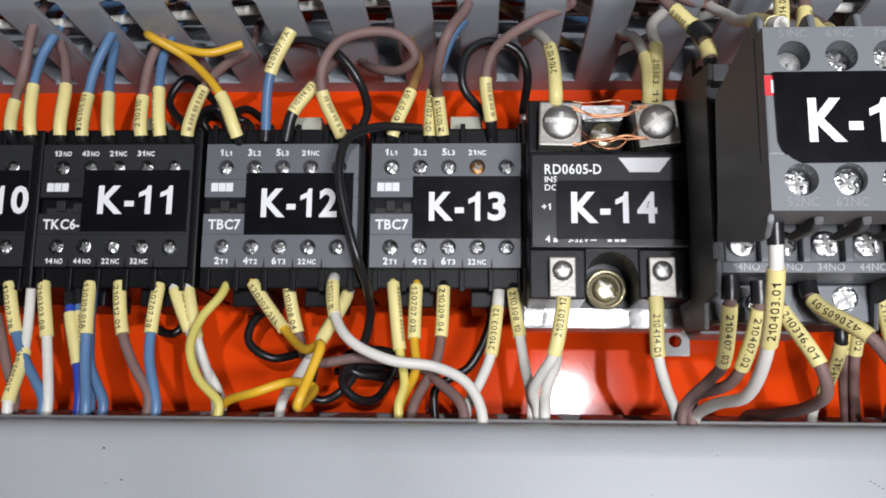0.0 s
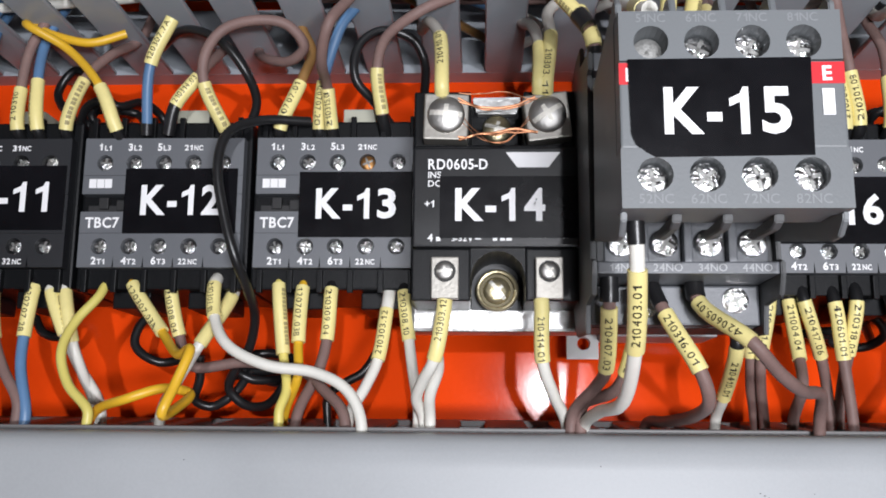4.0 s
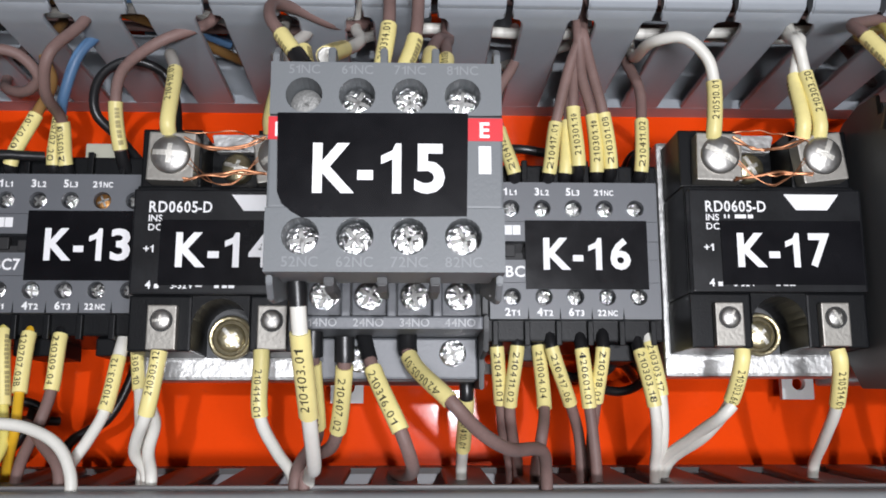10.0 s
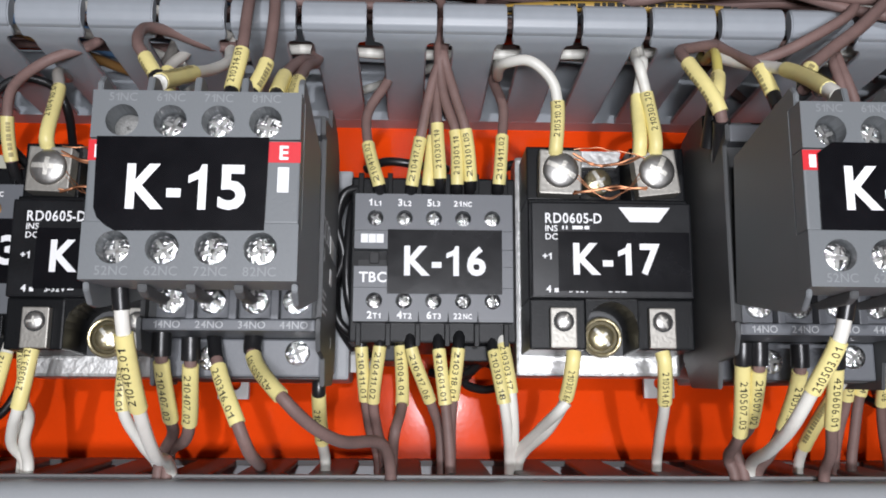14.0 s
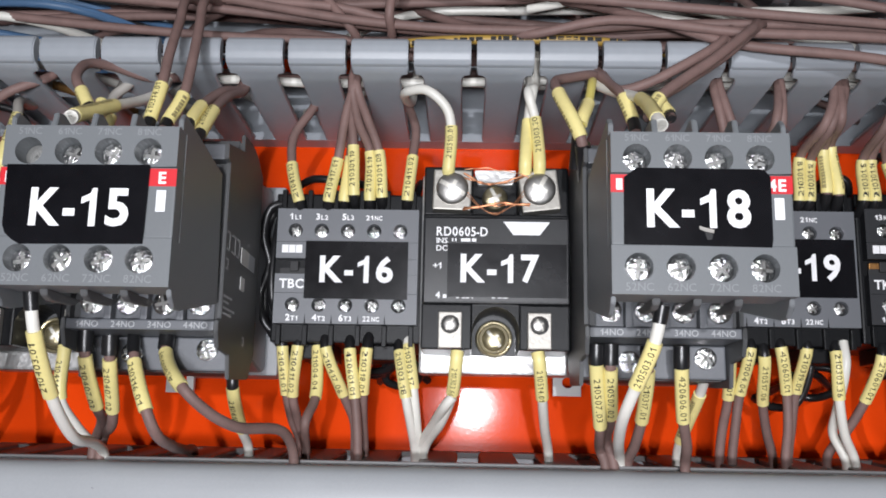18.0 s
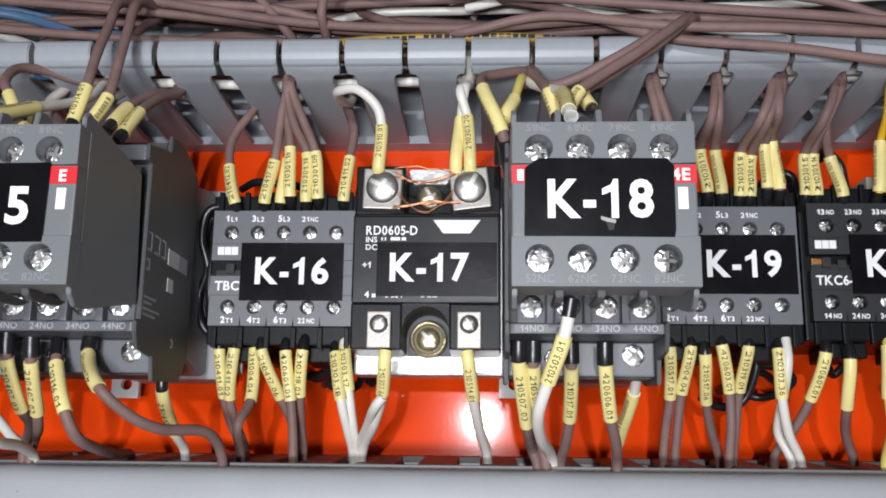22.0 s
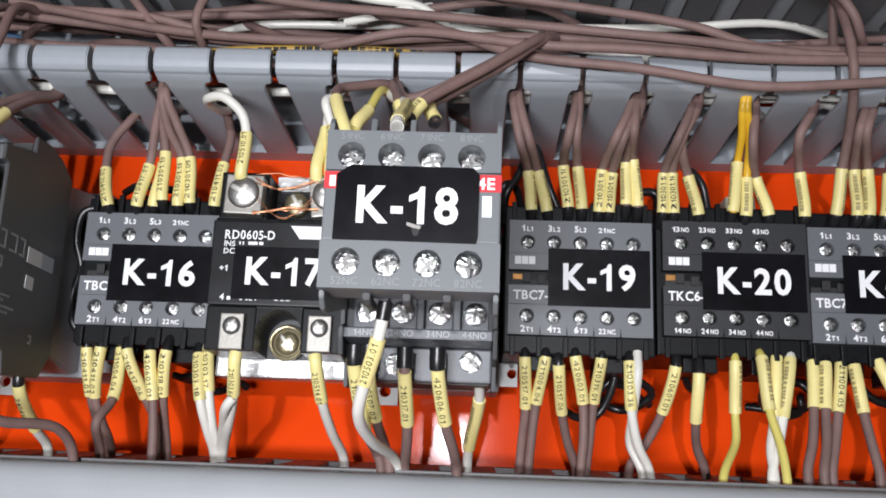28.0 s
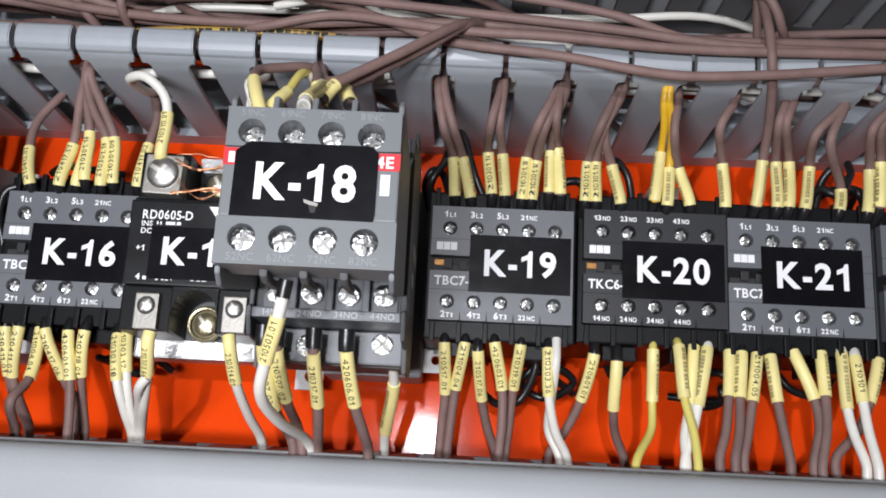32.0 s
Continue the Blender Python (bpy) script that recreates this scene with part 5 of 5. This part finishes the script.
# K19 above
wire("brown", "#", (23.53, 4.10, 147.90), (23.50, 4.80, 148.32), (23.39, 4.70, 149.57), (23.10, 5.80, 150.07), (22.87, 5.75, 151.45), (22.97, 4.85, 152.80))
wire("brown", "#", (24.03, 4.10, 147.90), (23.97, 4.80, 148.29), (23.68, 4.70, 149.58), (23.36, 5.81, 150.18), (23.03, 5.75, 151.45), (23.13, 4.85, 152.80))
wire("brown", "210301.14", (24.62, 4.10, 147.90), (24.60, 4.80, 148.43), (24.45, 4.70, 149.78), (24.48, 6.12, 150.22), (24.74, 5.75, 151.45), (24.84, 4.85, 152.80))
wire("brown", "#", (25.02, 4.10, 147.90), (25.00, 4.80, 148.39), (24.89, 4.70, 149.75), (24.73, 5.95, 150.30), (24.82, 5.75, 151.45), (24.92, 4.85, 152.80))
wire("brown", "210301.13", (25.48, 4.10, 147.90), (25.51, 4.80, 148.31), (25.63, 4.70, 149.67), (25.86, 6.24, 150.23), (26.36, 5.75, 151.45), (26.46, 4.85, 152.80))
wire("brown", "210301.12", (25.78, 4.10, 147.90), (25.80, 4.80, 148.31), (25.93, 4.70, 149.58), (26.07, 6.08, 150.20), (26.58, 5.75, 151.45), (26.68, 4.85, 152.80))
wire("brown", "#", (26.30, 4.10, 147.90), (26.32, 4.80, 148.56), (26.35, 4.70, 149.92), (26.35, 5.78, 150.43), (26.66, 5.75, 151.45), (26.76, 4.85, 152.80))
wire("brown", "#", (26.67, 4.10, 147.90), (26.66, 4.80, 148.52), (26.55, 4.70, 150.02), (26.36, 6.13, 150.40), (26.50, 5.75, 151.45), (26.60, 4.85, 152.80))
wire("black", "-", (22.71, 3.50, 148.26), (22.76, 4.00, 149.03), (23.09, 4.00, 149.59), (23.57, 4.00, 150.64), (24.07, 4.20, 149.20), (24.45, 4.00, 148.37))
# K20 above
wire("brown", "210301.15", (27.36, 4.10, 147.90), (27.40, 4.80, 148.34), (27.48, 4.70, 149.61), (27.66, 6.02, 150.26), (28.16, 5.75, 151.45), (28.26, 4.85, 152.80))
wire("brown", "210301.14", (27.73, 4.10, 147.90), (27.72, 4.80, 148.34), (27.72, 4.70, 149.62), (27.80, 5.85, 150.33), (28.33, 5.75, 151.45), (28.43, 4.85, 152.80))
wire("brown", "#", (28.48, 4.10, 147.90), (28.46, 4.80, 148.31), (28.20, 4.70, 149.54), (27.84, 5.59, 150.29), (28.19, 5.75, 151.45), (28.29, 4.85, 152.80))
wire("yellow", "#", (29.38, 4.10, 147.90), (29.44, 4.90, 148.41), (29.66, 4.80, 149.98), (29.62, 5.50, 150.56), (29.50, 6.10, 151.14), (29.56, 6.20, 151.60), (29.86, 5.79, 152.60))
wire("yellow", "#", (29.80, 4.10, 147.90), (29.82, 4.90, 148.29), (29.92, 4.80, 149.49), (29.85, 5.50, 150.54), (29.64, 6.10, 151.14), (29.66, 6.20, 151.60), (29.92, 5.80, 152.60))
wire("brown", "#", (30.52, 4.10, 147.90), (30.52, 4.80, 148.35), (30.21, 4.70, 149.54), (29.84, 5.85, 150.23), (29.98, 5.75, 151.45), (30.08, 4.85, 152.80))
wire("black", "-", (29.06, 3.50, 148.55), (28.82, 3.80, 149.55), (28.50, 3.60, 150.07), (28.51, 3.00, 149.99))
# K21 above
wire("brown", "#", (31.56, 4.10, 147.90), (31.57, 4.80, 148.34), (31.53, 4.70, 149.74), (31.16, 5.92, 150.45), (31.69, 5.75, 151.45), (31.79, 4.85, 152.80))
wire("brown", "#", (32.39, 4.10, 147.90), (32.45, 4.90, 148.41), (32.59, 5.20, 149.73), (32.55, 6.00, 150.59), (32.28, 7.20, 151.43), (32.19, 7.50, 152.01), (32.19, 7.30, 153.01), (32.35, 6.00, 154.68), (32.45, 5.40, 152.60))
wire("brown", "#", (33.09, 4.10, 147.90), (33.11, 4.80, 148.41), (33.14, 4.70, 149.87), (32.83, 6.04, 150.59), (33.14, 5.75, 151.45), (33.24, 4.85, 152.80))
wire("brown", "#", (33.42, 4.10, 147.90), (33.45, 4.80, 148.43), (33.54, 4.70, 149.89), (33.03, 6.06, 150.59), (33.39, 5.75, 151.45), (33.49, 4.85, 152.80))
wire("brown", "#", (33.87, 4.10, 147.90), (33.93, 4.80, 148.40), (34.16, 4.70, 149.77), (33.87, 6.05, 150.28), (34.88, 5.75, 151.45), (34.98, 4.85, 152.80))
wire("brown", "#", (34.92, 4.10, 147.90), (34.99, 4.70, 148.44), (35.10, 4.60, 149.13), (34.27, 6.09, 150.08), (34.91, 5.75, 151.45), (35.01, 4.85, 152.80))
wire("brown", "#", (35.71, 4.10, 147.90), (35.78, 4.80, 148.38), (35.95, 4.70, 149.75), (35.51, 6.07, 150.51), (36.29, 5.75, 151.45), (36.39, 4.85, 152.80))
wire("brown", "#", (36.06, 4.10, 147.90), (36.13, 4.80, 148.55), (36.30, 4.70, 150.01), (35.86, 5.93, 150.73), (36.50, 5.75, 151.45), (36.60, 4.85, 152.80))
wire("black", "-", (34.67, 3.50, 148.63), (34.78, 4.00, 149.58), (35.07, 4.20, 149.89), (35.39, 4.20, 149.36), (35.51, 3.60, 148.73))
wire("black", "-", (34.47, 3.60, 148.95), (34.69, 4.00, 149.30), (35.12, 4.20, 149.08), (35.83, 3.60, 149.94), (36.01, 3.00, 150.52))
# K15 above
wire("white", "#", (6.65, 11.80, 148.24), (6.59, 11.50, 148.38), (6.76, 9.60, 149.32), (6.84, 8.00, 150.05), (6.95, 6.80, 150.75), (6.76, 5.70, 151.54), (6.81, 5.20, 152.04), (6.86, 4.20, 153.20))
wire("brown", "#", (5.89, 8.70, 149.28), (5.73, 8.60, 149.55), (5.31, 8.30, 150.21), (5.05, 8.10, 150.64), (4.98, 7.30, 151.38), (5.42, 6.60, 151.59), (6.22, 6.00, 151.51), (6.89, 5.60, 151.65), (6.94, 5.10, 152.15), (6.99, 4.20, 153.20))
wire("brown", "210314.01", (7.52, 9.20, 148.85), (7.52, 9.10, 149.13), (7.65, 8.80, 150.20), (7.65, 8.40, 151.24), (7.62, 7.70, 152.46), (7.55, 7.00, 153.48), (7.75, 5.60, 154.00))
wire("brown", "#", (7.93, 9.20, 148.86), (7.98, 9.10, 149.09), (8.21, 8.70, 149.96), (8.28, 8.40, 151.01), (8.21, 7.80, 152.25), (8.09, 7.00, 153.49), (8.25, 5.40, 154.10))
wire("brown", "210301.08", (8.77, 9.20, 148.54), (8.82, 9.00, 148.83), (8.89, 8.20, 149.71), (8.94, 6.90, 150.62), (9.05, 5.70, 151.25), (9.10, 5.20, 152.00), (9.15, 4.20, 153.20))
wire("brown", "#", (8.45, 9.20, 148.83), (8.51, 9.00, 149.10), (8.56, 8.20, 149.84), (8.77, 6.90, 150.75), (8.97, 5.80, 151.26), (9.02, 5.30, 152.00), (9.07, 4.20, 153.20))
wire("brown", "#", (6.04, 7.90, 148.17), (6.01, 8.60, 148.87), (5.77, 8.00, 149.98))
# K18 above
wire("brown", "#", (18.77, 8.30, 147.90), (18.55, 9.20, 148.75), (18.05, 8.60, 150.17), (18.05, 8.00, 150.72), (18.50, 7.60, 150.98), (19.21, 7.00, 151.30), (19.39, 5.75, 151.45), (19.49, 4.85, 152.80))
wire("pale yellow", "#", (18.52, 8.30, 148.19), (18.60, 8.80, 149.23), (18.88, 8.20, 150.02), (19.10, 7.40, 150.94), (19.33, 5.75, 151.45), (19.43, 4.85, 152.80))
wire("brown", "#", (19.97, 9.00, 148.96), (19.94, 8.80, 149.36), (19.74, 8.60, 150.06), (19.56, 7.60, 150.79), (19.33, 6.70, 151.46), (19.32, 5.70, 152.04), (19.37, 5.20, 152.54), (19.42, 4.20, 153.20))
wire("white", "#", (20.03, 11.80, 148.20), (20.01, 11.50, 148.45), (20.04, 9.40, 149.72), (19.61, 7.80, 150.51), (19.29, 6.90, 151.08), (19.27, 6.20, 151.68), (19.35, 5.60, 152.10), (19.40, 5.10, 152.60), (19.45, 4.20, 153.20))
wire("brown", "#", (20.07, 10.20, 148.95), (20.18, 10.00, 149.16), (20.43, 9.80, 149.61), (21.14, 9.40, 150.26), (22.00, 9.00, 150.95), (23.34, 8.00, 152.26), (23.83, 7.00, 152.90))
wire("brown", "#", (20.75, 9.50, 149.20), (20.76, 9.30, 149.36), (20.59, 9.10, 149.82), (21.18, 8.90, 150.30), (22.47, 8.40, 151.32), (23.59, 7.60, 152.48), (24.00, 6.90, 152.90))
wire("brown", "-", (19.38, 5.90, 151.91), (19.50, 6.60, 151.47), (19.66, 7.20, 150.92), (19.89, 7.50, 150.67), (20.62, 7.70, 150.83), (21.30, 7.80, 151.16), (22.49, 7.60, 151.94), (23.20, 6.60, 152.90))
# duct wires
wire("brown", "-", (13.56, 3.00, 155.24), (16.12, 5.40, 153.35), (17.38, 6.40, 152.77), (19.77, 6.80, 153.06), (23.22, 7.40, 152.44), (26.28, 7.50, 152.30), (29.60, 7.50, 152.10), (35.84, 7.20, 152.30))
wire("brown", "-", (16.90, 4.40, 155.01), (19.25, 5.40, 154.20), (21.09, 6.60, 153.12), (23.06, 7.30, 152.15), (26.25, 7.70, 151.64), (29.33, 7.80, 151.15), (31.64, 7.80, 151.24), (35.60, 7.60, 151.74))
wire("brown", "-", (12.57, 6.00, 155.02), (16.16, 6.00, 154.34), (19.70, 6.40, 153.84), (24.73, 7.00, 153.12), (27.94, 7.20, 152.75), (31.12, 7.20, 152.40), (35.95, 7.00, 152.40))
wire("brown", "-", (7.33, 6.00, 154.22), (12.83, 6.20, 153.21), (17.37, 6.40, 152.90), (21.16, 6.40, 153.11), (24.76, 6.60, 153.05), (29.65, 6.80, 152.72), (36.29, 6.40, 153.00))
wire("brown", "-", (8.43, 6.00, 153.99), (11.82, 6.00, 153.76), (14.40, 5.60, 153.26), (17.92, 5.60, 153.26), (22.27, 6.00, 153.22))
wire("brown", "-", (10.73, 5.80, 154.89), (11.44, 6.00, 154.03), (12.05, 6.00, 153.29), (12.30, 5.60, 153.04), (12.35, 4.60, 153.01))
wire("brown", "-", (13.93, 6.40, 154.83), (13.47, 6.60, 153.95), (13.37, 6.60, 153.30), (13.40, 6.00, 152.99), (13.33, 4.80, 152.94))
wire("brown", "-", (31.43, 6.60, 154.95), (32.08, 7.00, 154.39), (32.53, 7.00, 153.68), (32.82, 6.60, 153.26), (33.60, 5.00, 153.40))
wire("brown", "-", (21.05, 5.60, 155.06), (24.83, 5.80, 154.47), (28.21, 6.00, 153.80), (30.25, 6.40, 152.93), (36.51, 6.00, 153.27))
wire("white", "-", (16.98, 5.00, 155.29), (18.47, 5.20, 154.92), (19.90, 5.00, 154.81), (20.80, 4.60, 154.31))
wire("white", "-", (17.52, 4.60, 154.42), (18.48, 5.00, 154.44), (19.54, 5.00, 154.72), (20.23, 4.60, 155.03))
# black cable beside K16
wire("black", "-", (10.31, 3.60, 148.39), (10.34, 4.20, 148.20), (9.79, 4.40, 148.00), (9.56, 4.20, 147.16), (9.74, 4.00, 146.31), (9.47, 3.80, 145.46), (9.63, 3.80, 144.58), (10.08, 3.60, 144.13), (10.43, 3.00, 143.70))
wire("black", "-", (10.09, 3.40, 148.22), (9.76, 3.80, 147.97), (9.51, 3.60, 147.29), (9.66, 3.40, 146.42), (9.52, 3.40, 145.53), (9.62, 3.20, 144.55), (10.01, 2.80, 143.89))

# ---- bundles lying in the open duct ----
rnd = random.Random(7)


def bundled(colour, x0, x1, d, z, sway, rise=0.0):
    n = max(int((x1 - x0) / 3.5), 3)
    a, b = rnd.uniform(0, 6), rnd.uniform(0, 6)
    pts = []
    for i in range(n + 1):
        x = x0 + (x1 - x0) * i / n
        pts.append((x, d + sway * 0.8 * math.sin(x * 0.23 + a), z + rise * (i / n - 0.5) + sway * math.sin(x * 0.17 + b)))
    pts[0], pts[-1] = (pts[0][0], 0.6, pts[0][2]), (pts[-1][0], 0.6, pts[-1][2])
    return wire(colour, "-", *pts)


for i in range(6):
    bundled("brown", -18, 45, rnd.uniform(1.6, 4.4), 153.1 + i * 0.45, 0.35)
for i in range(7):
    bundled("brown", rnd.uniform(-20, 8), rnd.uniform(18, 46), rnd.uniform(2.4, 6.0), rnd.uniform(153.2, 155.6), 0.3, rnd.choice((-2.6, -1.8, 1.6, 2.4)))
for i in range(3):
    bundled("white", rnd.uniform(8, 16), rnd.uniform(24, 40), rnd.uniform(3, 5.4), rnd.uniform(154.0, 155.6), 0.3, rnd.choice((-2.2, 1.8)))
for i in range(5):
    bundled("blue", -20, rnd.uniform(2, 7), rnd.uniform(2.5, 5.8), 153.1 + i * 0.45, 0.3)
for i in range(3):
    bundled("white", -20, rnd.uniform(3, 9), rnd.uniform(2.5, 5.8), 152.1 + i * 0.9, 0.3)
bundled("ochre", -20, 4, 4.8, 152.3, 0.3)
bundled("white", 4, 40, 5.0, 151.95, 0.15)
bundled("white", 10, 36, 4.0, 152.3, 0.2)
tape = wire("printed yellow", "-", (12.4, 6.1, 152.35), (14.5, 6.2, 152.62), (17.0, 6.2, 152.7), (19.5, 6.2, 152.66), (22.0, 5.6, 152.5))
ink, x = bmesh.new(), 134.0
while x < 206:
    w, k = rnd.uniform(0.9, 2.2), (x - 124) / 96
    z = 1523.5 + 3.5 * math.sin(math.pi * min(k * 0.9, 1))
    box(ink, x, x + w, 60.5, 63.75, z - 0.55, z + 0.55)
    x += w + rnd.choice((0.4, 0.5, 0.6, 2.4))
tagged(part("printed_mark", ink, INK, tape, "dark printed marks"), kind="stuff")


# ---- thin black cables left in loose coils behind the devices ----
def coil(x, z, across, high, d, turns):
    a, way = rnd.uniform(0, 6), rnd.choice((-1, 1))
    pts = [(x - across * 1.4, 1.2, z - high * 0.4)]
    for i in range(int(turns * 7)):
        b = a + way * i * 0.9
        k = rnd.uniform(0.75, 1.1)
        pts.append((x + across * k * math.cos(b), d + 0.5 * math.sin(i * 0.8) + rnd.uniform(-0.15, 0.15), z + high * k * math.sin(b)))
    pts.append((x + across * 1.2, 1.2, z - high * 0.3))
    return wire("black", "-", *pts)


for spot in ((-7.3, 148.9, 0.55, 0.6, 2.9, 2.2), (-6.9, 149.3, 0.7, 0.4, 2.4, 1.4), (-2.4, 142.2, 0.9, 0.4, 2.0, 1.5),
             (27.2, 149.0, 0.5, 0.5, 2.8, 1.8), (26.6, 143.1, 0.8, 0.5, 2.2, 1.4), (22.9, 149.0, 0.4, 0.7, 3.0, 1.4), (35.6, 149.1, 0.7, 0.55, 3.1, 2.6),
             (31.6, 143.2, 0.7, 0.5, 2.0, 1.3), (14.4, 148.7, 0.35, 0.5, 2.8, 1.6), (13.8, 143.2, 0.6, 0.45, 2.2, 1.3)):
    coil(*spot)
